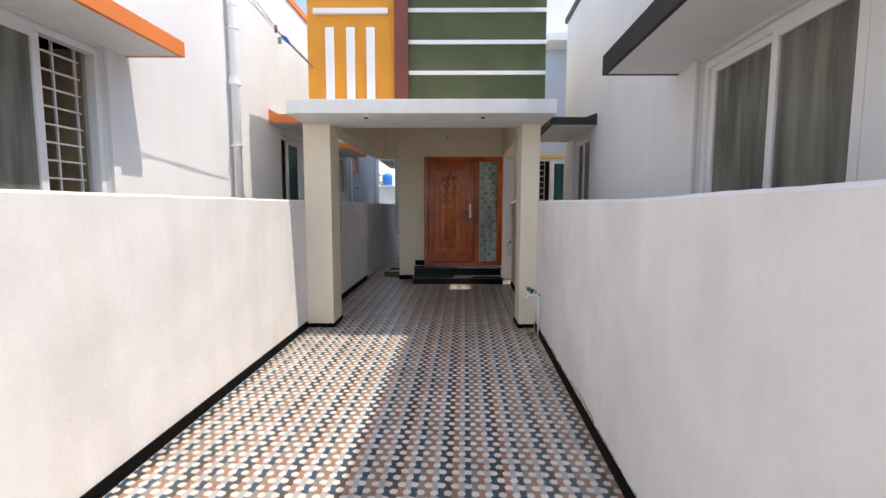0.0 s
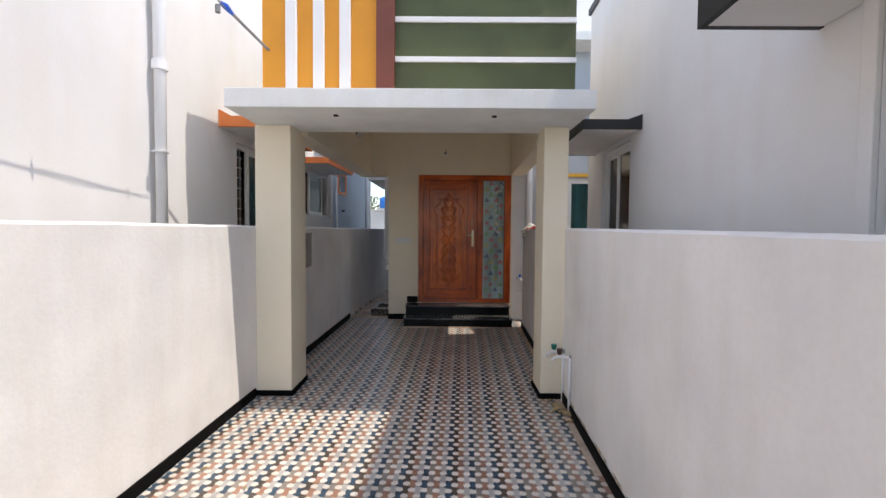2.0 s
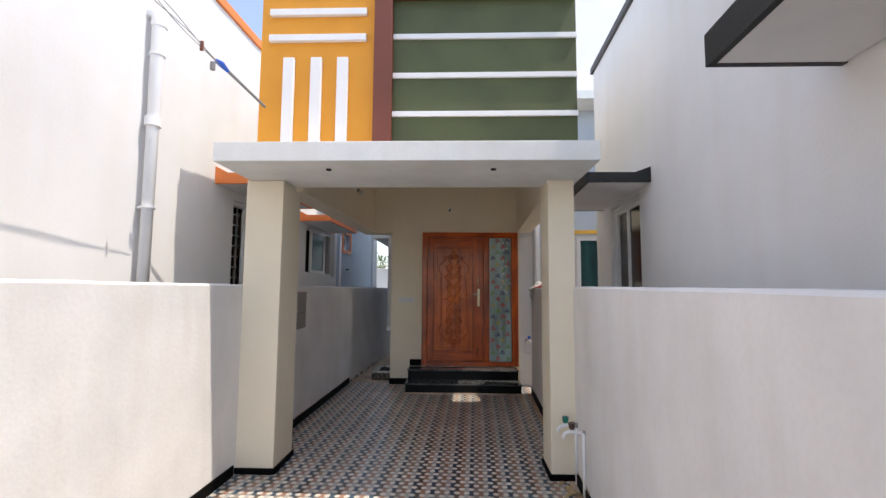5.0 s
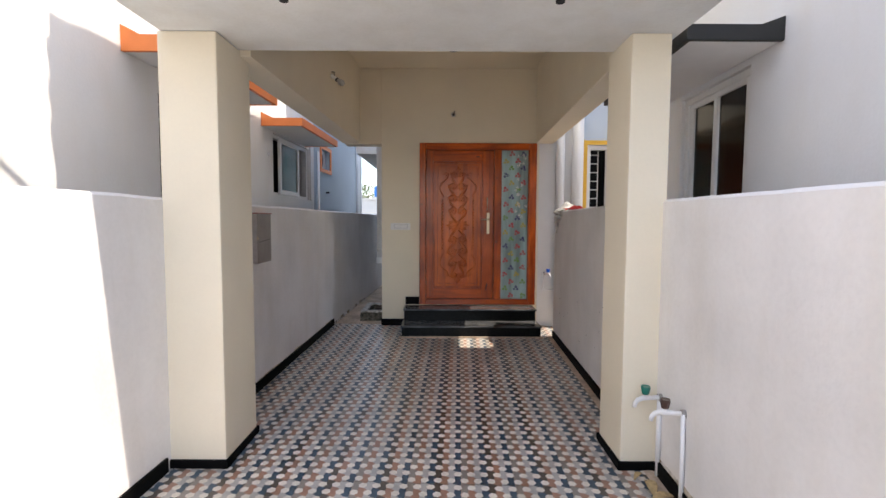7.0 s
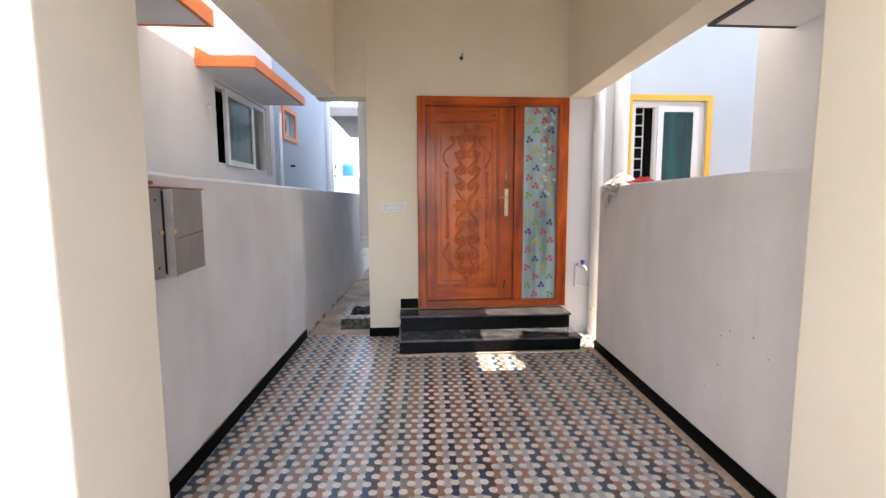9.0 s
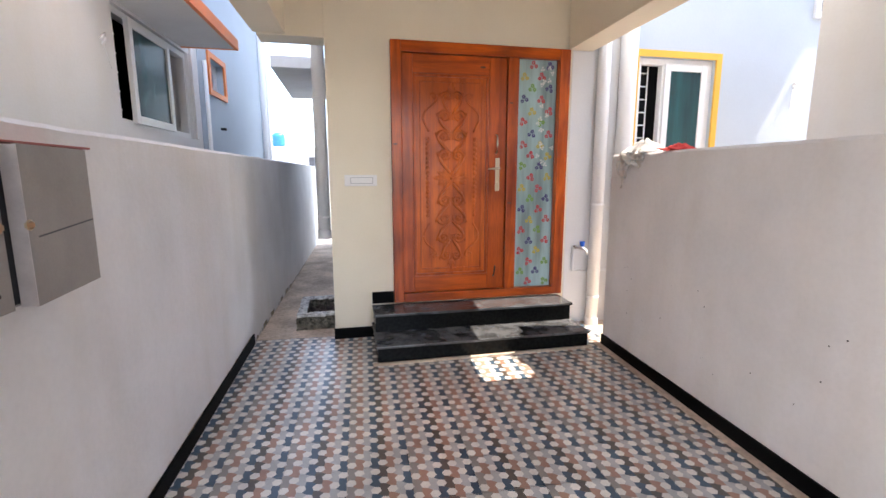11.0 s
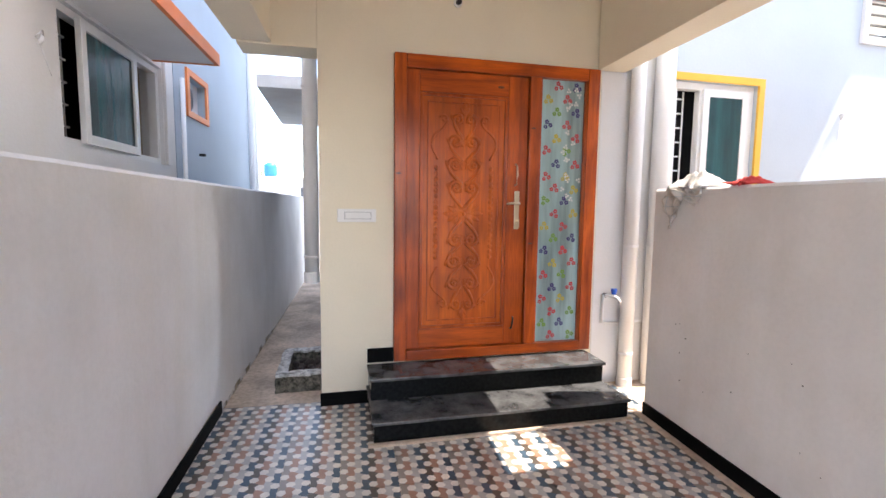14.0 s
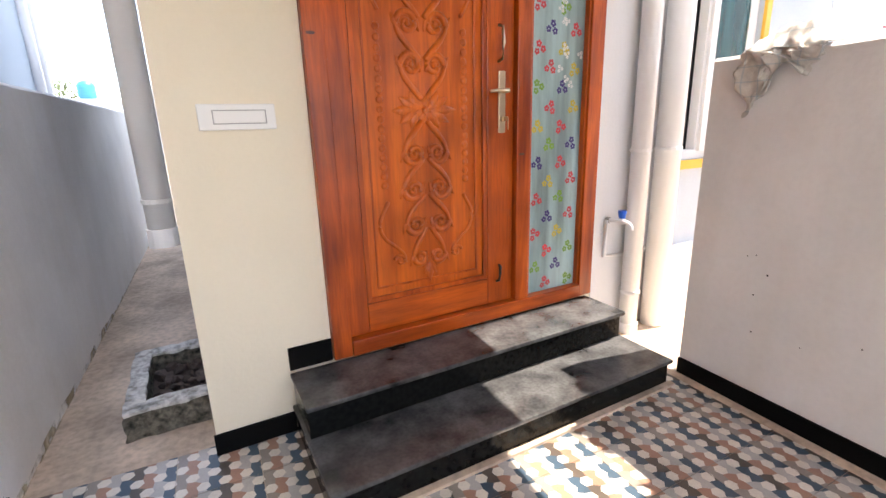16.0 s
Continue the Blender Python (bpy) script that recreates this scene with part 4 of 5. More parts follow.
# round vent with orange surround
e = thing("vent", (-2.33, 12.08, 2.3), "square orange framed wall vent with round hole", "vent")
bm = bmesh.new()
y0, y1, z0, z1 = VENT
for q in ((y0 - 0.07, y0, z0 - 0.06, z1 + 0.06), (y1, y1 + 0.07, z0 - 0.06, z1 + 0.06), (y0, y1, z1, z1 + 0.06), (y0, y1, z0 - 0.06, z0)):
    box(bm, -2.329, -2.305, q[0], q[1], q[2], q[3])
part("surround", lane(bm), M_ORANGE, e, "orange painted surround")
bm = bmesh.new()
cy, cz = (y0 + y1) / 2, (z0 + z1) / 2
outer, inner = [], []
for k in range(32):
    a = 2 * math.pi * k / 32
    c, s_ = math.cos(a), math.sin(a)
    m = max(abs(c), abs(s_))
    outer.append(bm.verts.new((-2.40, cy + c / m * (y1 - y0) / 2, cz + s_ / m * (z1 - z0) / 2)))
    inner.append(bm.verts.new((-2.40, cy + 0.13 * c, cz + 0.13 * s_)))
for k in range(32):
    bm.faces.new((outer[k], outer[(k + 1) % 32], inner[(k + 1) % 32], inner[k]))
part("plate", lane(bm), M_WHITE, e, "white plate with a round hole")
part("duct", lane(tube(bmesh.new(), [(-2.401, cy, cz), (-2.56, cy, cz)], 0.13, 32)), M_GREYC, e, "grey round duct")


# ---- pipes, taps, cables ----
def clamp(p, r, parent, d=(0, 1, 0)):
    bm = bmesh.new()
    tube(bm, [(p[0], p[1], p[2] - 0.009), (p[0], p[1], p[2] + 0.009)], r + 0.006, 16)
    box(bm, p[0] + d[0] * (r + 0.02) - 0.012, p[0] + d[0] * (r + 0.02) + 0.012, p[1] + d[1] * (r + 0.02) - 0.012, p[1] + d[1] * (r + 0.02) + 0.012, p[2] - 0.008, p[2] + 0.008)
    part("clamp", bm, M_PVC, parent, "white pipe clamp")


def downpipe(x, y, z0, z1, r, label, clamps=(), socket=(), d=(0, 1, 0), elbow=None):
    e = thing("drain_pipe", (x, y, z0), label, "pipe", "drain pipes")
    pts = [(x, y, z0), (x, y, z1)]
    if elbow:
        for k in range(1, 7):
            a = k / 6 * math.pi / 2
            pts.append((x + elbow[0] * 0.07 * (1 - math.cos(a)), y + elbow[1] * 0.07 * (1 - math.cos(a)), z1 + 0.07 * math.sin(a)))
        pts.append((x + elbow[0] * 0.12, y + elbow[1] * 0.12, z1 + 0.07))
    part("pipe", T(pts, r, 24), M_PVC, e, smooth=True)
    for z in socket:
        part("socket", T([(x, y, z - 0.04), (x, y, z + 0.04)], r + 0.007, 20), M_PVC, e)
    for z in clamps:
        clamp((x, y, z), r, e, d)
    return e


PL = "white plastic drain pipe clamped to the wall"
downpipe(-2.388, 6.13, 0.2, 3.72, 0.055, PL, (2.14, 3.42), (2.85, 3.70), (-1, 0, 0), (-1, 0))
downpipe(-1.045, 10.42, 0.80, 4.0, 0.056, "white plastic drain pipe ending above the passage", (1.0, 2.28), (0.84,), (1, 0, 0))
downpipe(1.365, 9.89, 0.0, 4.4, 0.054, PL, (1.11, 0.26), (0.02,), (0, 1, 0))
downpipe(1.588, 9.88, 0.0, 4.4, 0.072, PL, (1.11,), (), (0, 1, 0))
downpipe(-2.24, 11.58, 0.2, 2.55, 0.02, "thin white conduit pipe on the wall", (), (), (-1, 0, 0))
downpipe(-2.135, 14.5, 0.2, 4.3, 0.05, PL, (2.6,), (), (-1, 0, 0))
downpipe(-2.125, 14.75, 0.2, 4.3, 0.05, PL, (2.6,), (), (-1, 0, 0))
downpipe(1.60, 9.90, 4.6, 7.34, 0.075, "white plastic vent pipe on the upper wall", (), (), (0, 1, 0))


def tap(x, y, z, head, label, out, run, k=1.0):
    """A plastic bib tap. out: the way that it points; run: points of its supply pipe; k: its size."""
    e = thing("water_tap", (x, y, z), label, "tap", "water taps")
    o = Vector(out).normalized() * k
    up = Vector((0, 0, k))
    p = Vector((x, y, z))
    part("body", T([p, p + o * 0.03, p + o * 0.085, p + o * 0.108 - up * 0.008, p + o * 0.12 - up * 0.022, p + o * 0.124 - up * 0.042], [0.012 * k, 0.010 * k, 0.012 * k, 0.011 * k, 0.010 * k, 0.009 * k], 12), M_PVC, e, "white plastic spout", True)
    c = p + o * 0.07
    part("stem", T([c, c + up * 0.03], 0.009 * k, 10), M_PVC, e)
    part("knob", T([c + up * 0.018, c + up * 0.024, c + up * 0.05, c + up * 0.058, c + up * 0.054], [0.014 * k, 0.017 * k, 0.0225 * k, 0.021 * k, 0.014 * k], 8), head, e, "coloured plastic knob")
    part("supply_pipe", T(run, 0.012, 10), M_PVC, e, "thin white supply pipe", True)
    part("flange", T([p - o * 0.012, p + o * 0.006], 0.017 * k, 12), M_STEEL, e, "grey metal flange")


tap(1.20, 9.945, 0.715, M_BLUE, "white plastic tap with blue knob on the wall", (0.35, -0.93, 0), [(1.18, 9.945, 0.72), (1.18, 9.945, 0.50), (1.32, 9.945, 0.49)], 1.1)
tap(1.078, 6.44, 0.405, M_TEAL, "white plastic tap with green knob by the pillar", (-1, -0.1, 0), [(1.08, 6.44, 0.408), (1.08, 6.44, -0.06)], 1.2)
tap(1.068, 6.17, 0.425, M_BROWNP, "white plastic tap with brown knob by the wall", (-1, 0.25, 0), [(1.066, 6.16, 0.428), (1.064, 6.15, -0.07)], 1.2)
e = thing("supply_pipe", (1.5, 9.93, 0.49), "short white water pipe along the plinth", "pipe")
part("pipe", T([(1.32, 9.945, 0.49), (1.62, 9.945, 0.49)], 0.012, 10), M_PVC, e)

# overhead service wires
e = thing("service_cable", (-1.775, 5.96, 3.26), "bundle of grey service wires strung over the drive", "cable")
ends = Vector((-1.742, 5.93, 3.225))
far_end = Vector((-2.0, -2.5, 4.2))


def along(f):
    p = ends.lerp(far_end, f)
    p.z -= 0.05 * math.sin(math.pi * f)
    return p


TIES = [(5.93 - y) / 8.43 for y in (5.687, 4.897, 4.05, 3.2, 2.3)]
for phase in (0.0, 2.1, 4.2):
    pts = []
    for k in range(61):
        f = k / 60
        q = f * 8.43 * 3.6 + phase
        pts.append(along(f) + Vector((0.010 * math.sin(q * 1.3), 0, 0.030 * math.cos(q))) * min(1.0, f * 12))
    part("wire", T(pts, 0.003, 6), M_CABLE, e)
for f in TIES:
    p = along(f)
    bm = B(p.x - 0.012, p.x + 0.012, p.y - 0.008, p.y + 0.008, p.z - 0.036, p.z + 0.036, 0.003)
    part("spacer", bm, M_MAROON, e, "red wire spacer")
part("insulator", T([(-1.775, 5.93, 3.265), (-1.76, 5.98, 3.26), (-1.74, 6.05, 3.235)], [0.016, 0.026, 0.014], 10), M_BLUE, e, "blue plastic insulator")
part("spool", T([(-1.80, 5.93, 3.19), (-1.80, 5.93, 3.25)], 0.02, 10), M_CABLE, e, "grey spool")
part("stay", T([(-1.75, 6.02, 3.245), (-1.60, 6.46, 3.10)], 0.012, 8), M_CABLE, e, "grey metal stay")

# ---- electric box on the compound wall ----
def lx(u, y):
    return u + SKEW * (y - 10.0)


MB0, MB1, MZ0, MZ1, MU = 6.98, 7.73, 1.064, 1.452, -1.524
e = thing("meter_box", (lx(-1.58, 7.4), 7.4, MZ0), "grey sheet metal meter box with one door ajar", "meter box")
part("case", L(-1.628, MU - 0.012, MB0, MB1, MZ0 + 0.004, MZ1 - 0.004), M_STEEL, e, "grey box case")
# Thin near-black sheet paints the shade in the door gap.
part("inside", L(MU - 0.0115, MU - 0.009, MB0 + 0.01, MB1 - 0.01, MZ0 + 0.01, MZ1 - 0.01), M_SHADE, e, "near-black sheet for the shade behind the doors")
dr = part("door", L(MU - 0.008, MU, MB0 - 0.004, 7.375, MZ0, MZ1, 0.002), M_STEEL, e, "grey sheet metal door")
hinge = pose(lx(MU - 0.006, MB1), MB1, 0, 0, 0, 3)
bm = B(0.0, 0.008, -0.325, 0.0, MZ0, MZ1, 0.002)
bmesh.ops.transform(bm, matrix=hinge, verts=bm.verts[:])
d2 = part("door", bm, M_STEEL, e, "grey sheet metal door standing ajar")
bm = B(-0.028, 0.0075, -0.3285, -0.3255, MZ0 + 0.002, MZ1 - 0.002, 0.001)
bmesh.ops.transform(bm, matrix=hinge, verts=bm.verts[:])
part("lip", bm, M_EDGE, d2, "bright worn metal lip")
for hy, hu, o in ((7.345, 0.010, dr), (7.412, 0.030, d2)):
    bm = bmesh.new()
    ring(bm, 0, 0, 0, 0.011, 0.003, 14)
    box(bm, -0.014, 0.014, -0.003, 0.003, -0.006, 0.006)
    bmesh.ops.transform(bm, matrix=pose(lx(MU + hu, hy), hy, 1.262, 0, 0, 90), verts=bm.verts[:])
    part("hasp", bm, M_BRASS, o, "small metal hasp")
for hz in (MZ0 + 0.045, MZ1 - 0.05):
    hy = 7.33
    part("screw", T([(lx(MU, hy), hy, hz), (lx(MU + 0.003, hy), hy, hz)], 0.005, 8), M_IRON, dr)
bm = B(0.0085, 0.0095, -0.29, -0.005, 1.246, 1.250)
for v in bm.verts:
    v.co.z += v.co.y * 0.06
bmesh.ops.transform(bm, matrix=hinge, verts=bm.verts[:])
part("seam", bm, M_GREYC, d2, "dark scratch line across the door")
part("lid", L(-1.628, MU + 0.006, MB0 - 0.01, MB1 + 0.02, MZ1 + 0.002, MZ1 + 0.008, 0.002), M_BOXRED, e, "faded red sheet lid")
part("wood_strip", L(-1.629, -1.60, 7.05, 7.46, MZ1 + 0.018, MZ1 + 0.036, 0.003), M_BOXRED, e, "reddish timber strip")

# ---- switch, lamps, hooks ----
e = thing("switch_plate", (-0.72, WY, 1.283), "white plastic switch plate on the cream wall", "switch")
pl = part("plate", B(-0.852, -0.592, WY - 0.012, WY - 0.001, 1.283, 1.373, 0.004), M_PLATE, e)
part("rocker", B(-0.80, -0.63, WY - 0.017, WY - 0.0125, 1.307, 1.349, 0.002), M_PLATE, e)
# Raised grey strips paint the shade of the gap round the rocker.
bm = bmesh.new()
for q in ((-0.805, -0.625, 1.3495, 1.3525), (-0.805, -0.625, 1.3035, 1.3065), (-0.805, -0.8015, 1.3035, 1.3525), (-0.6285, -0.625, 1.3035, 1.3525)):
    box(bm, q[0], q[1], WY - 0.0135, WY - 0.0118, q[2], q[3])
part("gap_line", bm, M_LINE, e, "grey line painted as the shadow gap round the switch")


def lamp_holder(p, out, label):
    e = thing("lamp_holder", p, label, "lamp holder", "lamp holders")
    o, v = Vector(out), Vector(p)
    part("base", T([v, v + o * 0.012], 0.03, 14), M_PLATE, e)
    part("socket", T([v + o * 0.012, v + o * 0.05 + Vector((0, 0, -0.01))], 0.017, 12), M_IRON, e, "black bulb socket")
    part("wire", T([v + Vector((0, 0, 0.02)), v + o * 0.02 + Vector((0.02, 0, 0.045)), v + o * 0.04 + Vector((0.005, 0, 0.01))], 0.0035, 6), M_IRON, e)


lamp_holder((-0.03, WY - 0.001, 2.79), (0, -1, 0), "empty black lamp holder above the door")
e = thing("wall_lamp", (lx(-1.25, 8.62), 8.62, 2.86), "unlit bulb in a white holder on the side beam", "lamp", "lamp holders")
v, o = Vector((lx(-1.249, 8.62), 8.62, 2.86)), Vector((0.72, -0.18, -0.52)).normalized()
part("base", T([v, v + Vector((0.014, 0, 0))], 0.026, 14), M_PLATE, e, "round white base")
v = v + Vector((0.012, 0, 0))
part("socket", T([v, v + o * 0.055], [0.017, 0.02], 14), M_PLATE, e, "white bulb holder")
part("ring", T([v + o * 0.055, v + o * 0.068], 0.021, 14), M_IRON, e, "black holder ring")
part("bulb", T([v + o * 0.068, v + o * 0.08, v + o * 0.10, v + o * 0.125, v + o * 0.145, v + o * 0.155], [0.013, 0.016, 0.028, 0.031, 0.022, 0.006], 16), M_BULB, e, "frosted glass bulb", True)
part("wire", T([v + Vector((-0.01, 0.01, 0.045)), v + Vector((0.015, 0.01, 0.05)), v + Vector((0.02, 0, 0.01))], 0.0035, 6), M_IRON, e)
e = thing("ceiling_rose", (-0.05, 9.29, 3.379), "small grey round ceiling cover", "ceiling cover")
part("cover", T([(-0.05, 9.29, 3.379), (-0.05, 9.29, 3.365)], 0.05, 20), M_LINE, e)


def wire_loop(p, out, drop, label):
    e = thing("loose_wire", p, label, "wire")
    v, o = Vector(p), Vector(out)
    part("ring", T([v, v + o * 0.03 + Vector((0, 0, 0.03)), v + o * 0.03, v + o * 0.01 + Vector((0, 0, -0.03))], 0.01, 8), M_PVC, e, "white conduit stub", True)
    part("wire", T([v + o * 0.01, v + o * 0.02 + Vector((0, 0.02, -drop * 0.5)), v + o * 0.012 + Vector((0, 0.09, -drop))], 0.003, 6), M_PVC, e, "thin loose wire")


wire_loop((-2.325, 9.60 - 0.02, 2.22), (1, 0, 0), 0.16, "loose white wire hanging from the wall")
wire_loop((3.42, WY - 0.005, 2.22), (0, -1, 0), 0.4, "loose wire hanging from a wall stub")
e = thing("pipe_stub", (-2.26, 12.1, 1.9), "black pipe stub in the wall", "pipe stub")
part("stub", T([(-2.265, 12.1, 1.9), (-2.19, 12.1, 1.9)], 0.015, 10), M_IRON, e)

# ---- gully box in the passage ----
e = thing("gully_box", (-1.14, 10.6, 0), "mossy cement gully box filled with rubble", "gully")
gx0, gx1, gy0, gy1, gz = -1.31, -0.972, 10.25, 10.90, 0.135
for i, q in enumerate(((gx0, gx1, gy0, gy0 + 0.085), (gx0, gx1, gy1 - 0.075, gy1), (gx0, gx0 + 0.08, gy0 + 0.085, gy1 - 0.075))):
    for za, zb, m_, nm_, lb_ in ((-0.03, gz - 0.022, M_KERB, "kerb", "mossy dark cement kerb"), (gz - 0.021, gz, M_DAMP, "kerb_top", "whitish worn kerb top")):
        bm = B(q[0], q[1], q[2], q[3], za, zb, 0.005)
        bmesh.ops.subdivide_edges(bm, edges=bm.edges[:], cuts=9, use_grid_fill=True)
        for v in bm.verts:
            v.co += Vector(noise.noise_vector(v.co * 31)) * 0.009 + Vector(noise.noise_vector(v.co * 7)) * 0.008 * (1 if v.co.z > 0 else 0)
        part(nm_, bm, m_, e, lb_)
for i in range(46):
    bm = bmesh.new()
    bmesh.ops.create_icosphere(bm, subdivisions=1, radius=1)
    s3 = Vector((random.uniform(0.018, 0.04), random.uniform(0.015, 0.035), random.uniform(0.012, 0.022)))
    off = Vector((random.uniform(gx0 + 0.10, gx1 - 0.03), random.uniform(gy0 + 0.11, gy1 - 0.10), random.uniform(0.035, 0.065)))
    rot = Euler((random.random() * 3, random.random() * 3, random.random() * 3)).to_matrix()
    for v in bm.verts:
        q = v.co * (1 + 0.35 * noise.noise(v.co * 2 + off * 50))
        v.co = rot @ Vector((q.x * s3.x, q.y * s3.y, q.z * s3.z)) + off
    part("stone", bm, M_RUBBLE, e)
part("bed", B(gx0 + 0.08, gx1, gy0 + 0.085, gy1 - 0.075, -0.03, 0.035), M_RUBBLE, e, "dark soil bed")
e = thing("side_window", (-0.966, 11.9, 0.9), "dark closed side window of the house", "window")
part("frame", B(-0.985, -0.967, 11.3, 12.6, 0.9, 2.35, 0.004), M_GREYC, e)


# ---- cloths on the wall ----
def cloth(name, label, cx, cy, sx, sy, hang, height, m, seed, parts=()):
    """A crumpled rag over the wall's top, one end hanging down its face."""
    bm = bmesh.new()
    n, k = 44, 44
    vs = []
    xf = 1.22 + SKEW * (cy - 10)
    for i in range(n):
        row = []
        for j in range(k):
            u, w = i / (n - 1), j / (k - 1)
            y = cy + (u - 0.5) * sy * (1 - 0.35 * w)
            d = w * (0.15 + hang)
            nz = noise.noise(Vector((u * 4.5 + seed, w * 4.5, seed))) + 0.6 * noise.noise(Vector((u * 10 + seed, w * 10, seed))) + 0.12 * noise.noise(Vector((u * 20, w * 20, seed)))
            edge = math.sin(math.pi * u)
            if d < 0.15:
                x = xf + 0.145 - d
                z = 1.534 + height * edge ** 0.6 * (0.75 + 0.45 * max(-1.0, min(0.7, nz))) * math.sin(math.pi * (0.15 + 0.75 * d / 0.15))
                z = max(z, 1.534)
            else:
                x = xf - 0.016 - 0.055 * abs(nz) * (0.4 + edge)
                z = 1.535 - (d - 0.15) * (0.30 + 0.75 * u ** 3 + 0.16 * math.sin(9 * u)) + 0.02 * nz
                y += 0.05 * nz - (d - 0.15) * 0.05
            row.append(bm.verts.new((x, y, z)))
        vs.append(row)
    for i in range(n - 1):
        for j in range(k - 1):
            bm.faces.new((vs[i][j], vs[i + 1][j], vs[i + 1][j + 1], vs[i][j + 1]))
    ob = link(name, bm, m, smooth=True)
    md = ob.modifiers.new("thickness", "SOLIDIFY")
    md.thickness = 0.004
    return tagged(ob, label, "cloth")


cloth("rag", "crumpled dirty white checked rag draped on the wall", 1.2, 9.14, 0, 0.36, 0.24, 0.105, M_RAG, 3.1)
cloth("rag", "bright red rag lying on the wall top", 1.2, 8.76, 0, 0.17, 0.0, 0.05, M_RED, 7.7)

# ---- mortar strips and damp stain ----
e_ = link("mortar_strip_step", B(-0.69, 1.06, 9.340, 9.371, -0.02, 0.003), M_CEMENT)
tagged(e_, "thin tan mortar strip at the step foot", "mortar", kind="structure")
bm = B(1.150, 1.2035, 5.2, 9.45, -0.02, 0.002)
for v in bm.verts:
    v.co.z += floor_z(v.co.y)
tagged(link("mortar_strip_east", lane(bm), M_CEMENT), "rough mortar strip along the skirting", "mortar", kind="structure")


def stain(name, u, y0, y1, foot, low, high, seed, label):
    """An uneven band of dirt on a wall just above the floor or skirting."""
    bm = bmesh.new()
    prev = None
    n = int((y1 - y0) / 0.03)
    for k in range(n + 1):
        y = y0 + (y1 - y0) * k / n
        top = low + high * max(0.0, noise.noise(Vector((y * 1.3, seed, 0))) + 0.3) + low * 0.7 * noise.noise(Vector((y * 9, seed - 2, 0)))
        x = u + SKEW * (y - 10)
        z = foot + floor_z(y)
        pair = (bm.verts.new((x, y, z)), bm.verts.new((x, y, z + max(0.004, top))))
        if prev:
            bm.faces.new((prev[0], pair[0], pair[1], prev[1]))
        prev = pair
    tagged(link(name, bm, M_MOSS), label, "stain", kind="structure")


stain("stain_moss", -1.6240, 9.99, 13.6, -0.01, 0.02, 0.045, 3.3, "brown mossy damp stain at the wall foot")
stain("stain_east", 1.2150, 2.6, 6.44, 0.084, 0.018, 0.035, 6.1, "yellowish dirt line above the skirting")
stain("stain_west", -1.6245, 6.99, 9.97, 0.084, 0.006, 0.014, 8.4, "yellowish dirt line above the skirting")

# ---- nail holes in the compound walls ----
rnd = random.Random(5)
bm = bmesh.new()
for k in range(24):
    y = rnd.uniform(6.9, 9.2)
    z = rnd.uniform(0.25, 0.75)
    x = 1.2195 + SKEW * (y - 10)
    r = rnd.uniform(0.0022, 0.0045)
    tube(bm, [(x + 0.002, y, z), (x - 0.0005, y, z)], r, 7)
tagged(link("nail_holes", bm, M_SHADE), "small dark nail holes in the white wall", "hole", kind="stuff")

# ---- upper roof rails ----
e = thing("roof_ladder_rail", (0.75, 9.9, 6.4), "grey steel railing at the roof landing", "railing")
for x, y in ((0.385, 9.94), (1.12, 9.94)):
    part("post", T([(x, y, 4.2), (x, y, 7.45)], 0.018, 8), M_STEEL, e)
part("slanted_rail", T([(1.12, 9.94, 7.42), (1.26, 9.935, 6.3)], 0.018, 8), M_STEEL, e)
part("rail", T([(0.385, 9.94, 6.62), (1.12, 9.94, 6.62)], 0.018, 8), M_STEEL, e)
tagged(link("trim_landing", B(0.8, 1.6, 9.93, 9.965, 6.45, 6.62), M_TRIMY), "yellow trim at the roof landing", "trim", kind="structure")
e = thing("antenna_rod", (1.68, 9.94, 6.4), "thin grey lightning rod above the roof", "rod")
part("rod", T([(1.70, 9.94, 4.75), (1.70, 9.94, 7.9)], 0.012, 8), M_STEEL, e)

# ---- dry leaves by the pillar ----
for i, (x, y, r) in enumerate(((1.00, 6.20, 0.3), (0.98, 6.30, 1.4), (1.03, 6.10, 2.2), (0.96, 6.42, 0.8), (1.05, 5.98, 2.9), (-1.55, 5.2, 0.4), (-1.2, 5.0, 1.9))):
    bm = bmesh.new()
    n = 7
    L0 = 0.085 if i < 3 else 0.05 if i < 5 else 0.025
    rows = []
    for k in range(n):
        f = k / (n - 1)
        wd = L0 * 0.35 * math.sin(math.pi * (0.05 + 0.9 * f))
        h = (0.014 if i > 2 else 0.03) * math.sin(math.pi * f) + 0.004
        c = Vector(((f - 0.5) * L0 * 2, 0, h))
        rows.append([bm.verts.new(c + Vector((0, wd, 0.010))), bm.verts.new(c), bm.verts.new(c + Vector((0, -wd, 0.012)))])
    for a, b in zip(rows, rows[1:]):
        bm.faces.new((a[0], a[1], b[1], b[0]))
        bm.faces.new((a[1], a[2], b[2], b[1]))
    bmesh.ops.transform(bm, matrix=pose(x, y, floor_z(y) - 0.002, 0, 0, math.degrees(r)), verts=bm.verts[:])
    ob = tagged(link("dry_leaf", bm, M_LEAFDRY, smooth=True), "curled dry brown leaf on the floor", "leaf", "dry leaves")

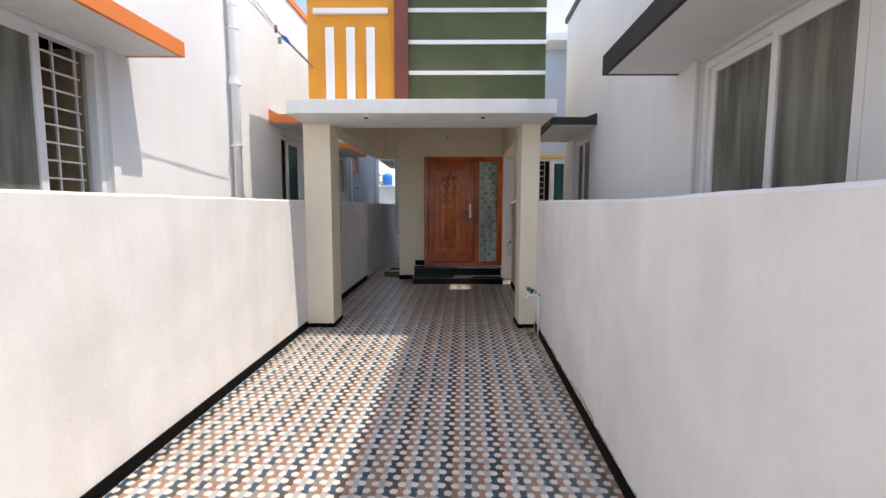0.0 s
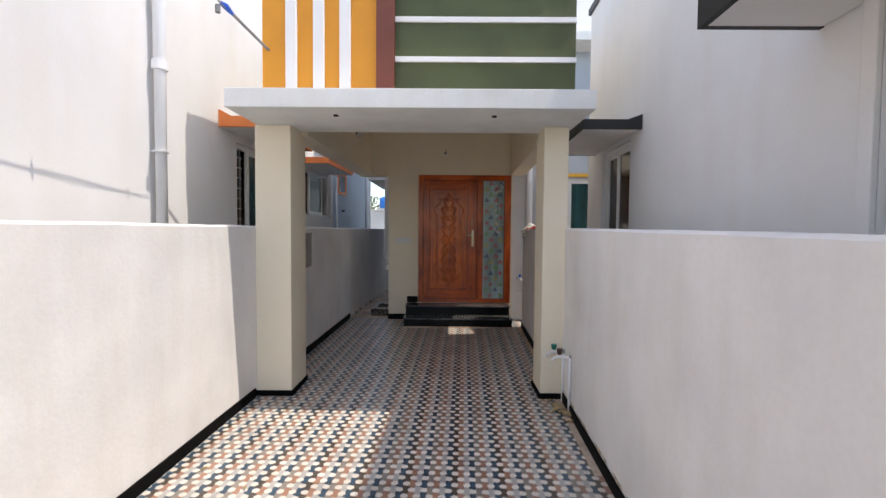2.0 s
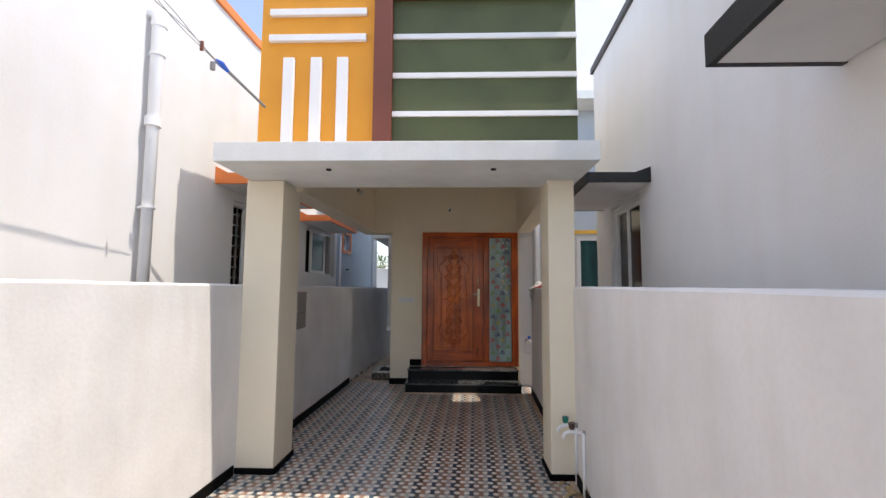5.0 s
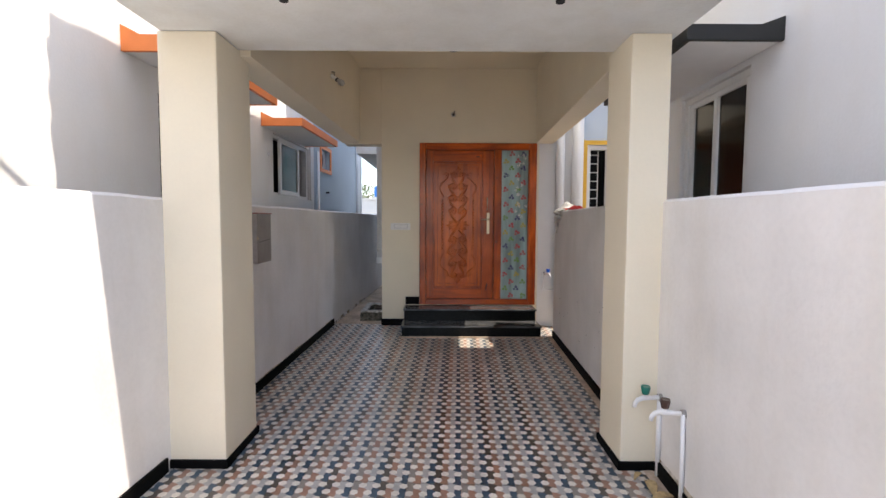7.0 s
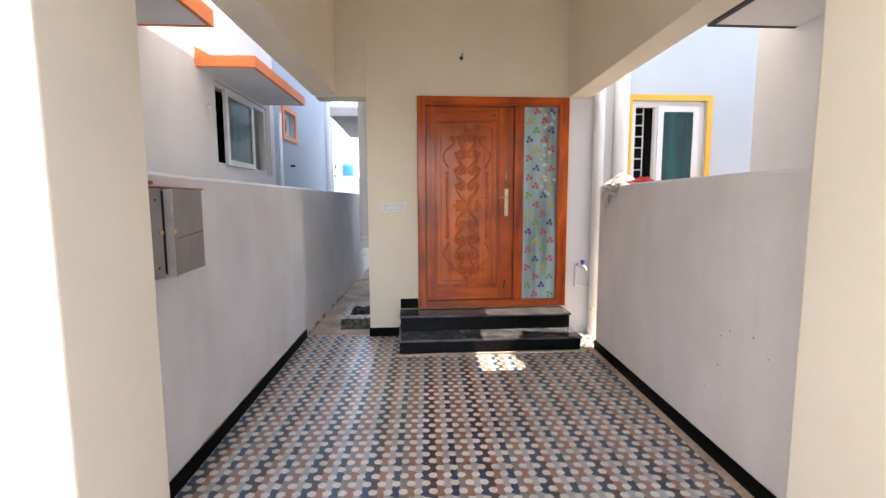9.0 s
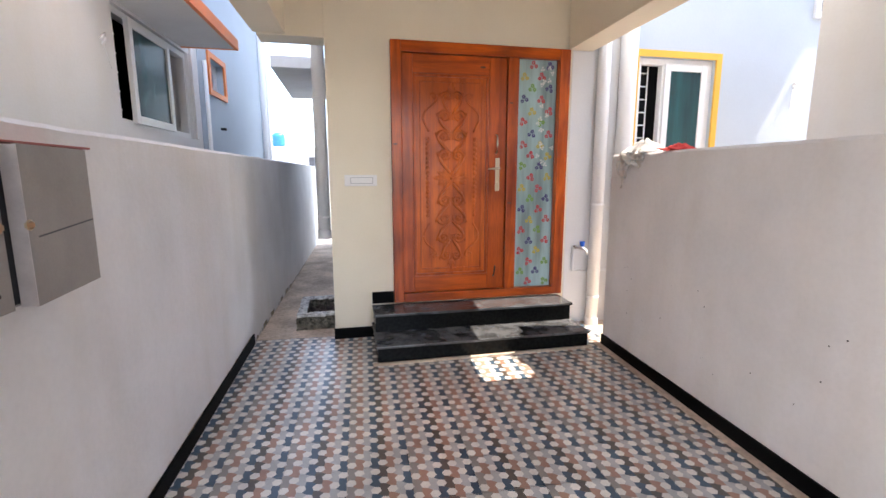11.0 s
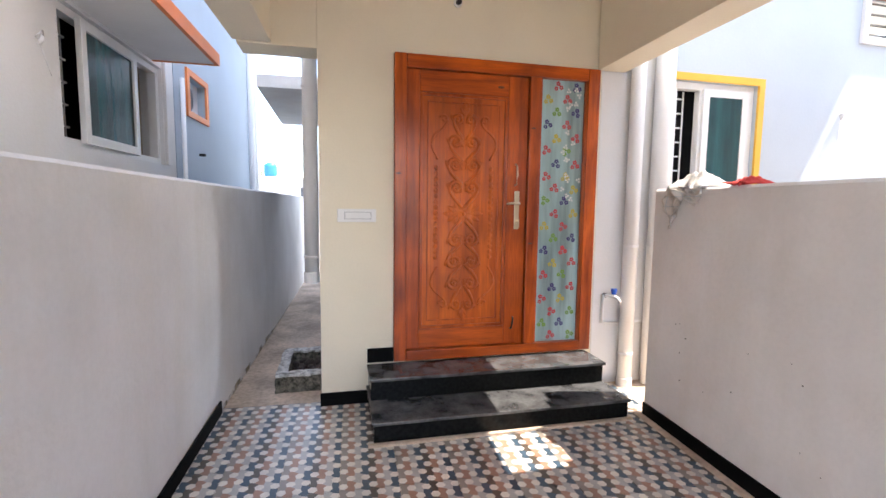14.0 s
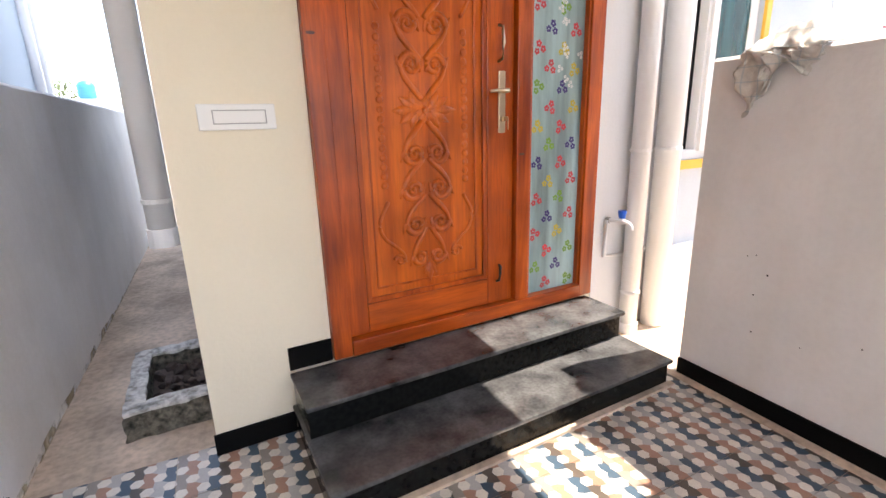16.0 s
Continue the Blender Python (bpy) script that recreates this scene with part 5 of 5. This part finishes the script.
# ---- distance ----
e = thing("far_building", (-4, 46, 0), "low white flat-roofed house in the distance", "building")
part("wall", wall_holes("y", 45.0, 45.3, -9.0, 1.0, -0.25, 3.25, [(-3.6, -2.7, 2.0, 2.7)]), M_FAR, e)
part("side_wall", B(-9.0, 1.0, 45.31, 52, -0.25, 3.1), M_FAR, e)
part("parapet", B(-9.1, 1.1, 44.9, 45.4, 3.26, 3.42), M_FAR, e)
part("stair_head", B(-3.0, -1.6, 46, 49, 3.1, 4.3), M_FAR, e)
part("window", B(-3.6, -2.7, 45.15, 45.2, 2.0, 2.7), M_GREYC, e)
e = thing("water_tank", (-5.9, 46, 3.4), "round blue plastic water tank on a roof", "water tank")
part("body", T([(-5.95, 46, 3.55), (-5.95, 46, 3.7), (-5.95, 46, 4.4), (-5.95, 46, 4.55), (-5.95, 46, 4.68)], [0.45, 0.5, 0.5, 0.42, 0.2], 24), M_TANK, e, "ribbed blue body", True)
for k in range(4):
    part("rib", T([(-5.95, 46, 3.78 + k * 0.17), (-5.95, 46, 3.83 + k * 0.17)], 0.515, 24), M_TANK, e)
part("stand", B(-6.5, -5.4, 45.5, 46.5, 3.1, 3.55), M_FAR, e)


def tree(x, y, h, seed, label):
    rnd = random.Random(seed)
    e = thing("tree", (x, y, -0.25), label, "tree", "far trees")
    top = Vector((x, y, h * 0.6))
    bm = tube(bmesh.new(), [(x, y, -0.3), (x + 0.1, y, h * 0.3), top], [0.16, 0.12, 0.07], 8)
    for k in range(6):
        a = rnd.uniform(0, 6.3)
        tube(bm, [top - Vector((0, 0, rnd.uniform(0, 0.8))), top + Vector((math.cos(a) * 0.5, math.sin(a) * 0.5, 0.3)), top + Vector((math.cos(a) * 1.0, math.sin(a) * 1.0, rnd.uniform(0.3, 1.2)))], [0.05, 0.035, 0.015], 6)
    part("trunk", bm, M_BARK, e, "brown trunk and limbs")
    bm = bmesh.new()
    for k in range(700):
        a, b = rnd.uniform(0, 6.3), rnd.uniform(-1, 1)
        rr = rnd.uniform(0.3, 1.0) ** 0.5 * (1 + 0.3 * math.sin(3 * a + seed))
        c = top + Vector((math.cos(a) * rr * h * 0.30, math.sin(a) * rr * h * 0.30, 0.4 + b * h * 0.24 * (1.1 - 0.4 * rr)))
        d = Vector((rnd.uniform(-1, 1), rnd.uniform(-1, 1), rnd.uniform(-1, 1))).normalized() * rnd.uniform(0.08, 0.17)
        n = d.orthogonal().normalized() * d.length * 0.55
        bm.faces.new([bm.verts.new(c - d), bm.verts.new(c + n), bm.verts.new(c + d), bm.verts.new(c - n)])
    tagged(part("crown", bm, M_LEAF, e, "loose green leaves"), kind="stuff")


tree(-8.2, 50, 5.6, 1, "green leafy tree behind the far house")
tree(-10.6, 52, 6.6, 2, "green leafy tree behind the far house")
tree(-13.5, 50, 6.0, 3, "green leafy tree behind the far house")

# ---- floor tiles, last ----
TW, TH = 0.30, 0.26
tones = [M_T_HEX, M_T_TERRA, M_T_NAVY, M_T_GREY, M_T_BROWN, M_T_BASE]


HEX_R, HEX_TURN = 0.0250, radians(-13)


def tile_mesh():
    """Pale hexagons, turned a little, with four-toned wavy pieces between them."""
    bm = bmesh.new()
    a, b = TW / 4, TH / 4

    def tip(cx, cy, k):
        """The corner k of the hexagon at a lattice point."""
        return (cx + HEX_R * math.cos(HEX_TURN + k * math.pi / 3), cy + HEX_R * math.sin(HEX_TURN + k * math.pi / 3), 0)

    for j in range(-2, 6):
        for i in range(-2, 7):
            x0 = i * a + (a / 2 if j % 2 else 0) + a * 0.25
            y0 = (j + 0.5) * b
            c = (1 if i % 2 == 0 else 2) if j % 2 == 0 else (3 if i % 2 == 0 else 4)
            xm = x0 + a / 2
            # the piece between this hexagon, its neighbour and those above and below
            ring_ = [tip(x0, y0, 0), tip(x0, y0, 5), tip(xm, y0 - b, 2), tip(xm, y0 - b, 1), tip(x0 + a, y0, 4), tip(x0 + a, y0, 3), tip(x0 + a, y0, 2), tip(xm, y0 + b, 5), tip(xm, y0 + b, 4), tip(x0, y0, 1)]
            f = bm.faces.new([bm.verts.new(v) for v in ring_])
            f.material_index = c
            f = bm.faces.new([bm.verts.new(tip(x0, y0, q)) for q in range(6)])
            f.material_index = 0
    g = 0.0010
    for co, no in (((g, 0, 0), (-1, 0, 0)), ((TW - g, 0, 0), (1, 0, 0)), ((0, g, 0), (0, -1, 0)), ((0, TH - g, 0), (0, 1, 0))):
        bmesh.ops.bisect_plane(bm, geom=bm.verts[:] + bm.edges[:] + bm.faces[:], plane_co=co, plane_no=no, clear_outer=True)
    box(bm, g, TW - g, g, TH - g, -0.012, -0.0005, 0, 5)
    me = bpy.data.meshes.new("tile")
    bm.to_mesh(me)
    bm.free()
    for m in tones:
        me.materials.append(m)
    return me


TILE = tile_mesh()
base = Matrix.Translation((0, 10.0, 0)) @ Matrix.Rotation(-math.atan(SKEW), 4, "Z")
for r in range(30):
    for c in range(10):
        o = new("tile", TILE)
        o.parent = paving
        u, v = -1.72 + c * TW, -0.01 - (r + 1) * TH
        slope = math.atan(0.016)
        p = base @ Vector((u, v, 0))
        o.matrix_basis = Matrix.Translation((p.x, p.y, floor_z(p.y) + random.uniform(-0.0004, 0.0004))) @ Matrix.Rotation(-math.atan(SKEW), 4, "Z") @ Matrix.Rotation(slope, 4, "X")
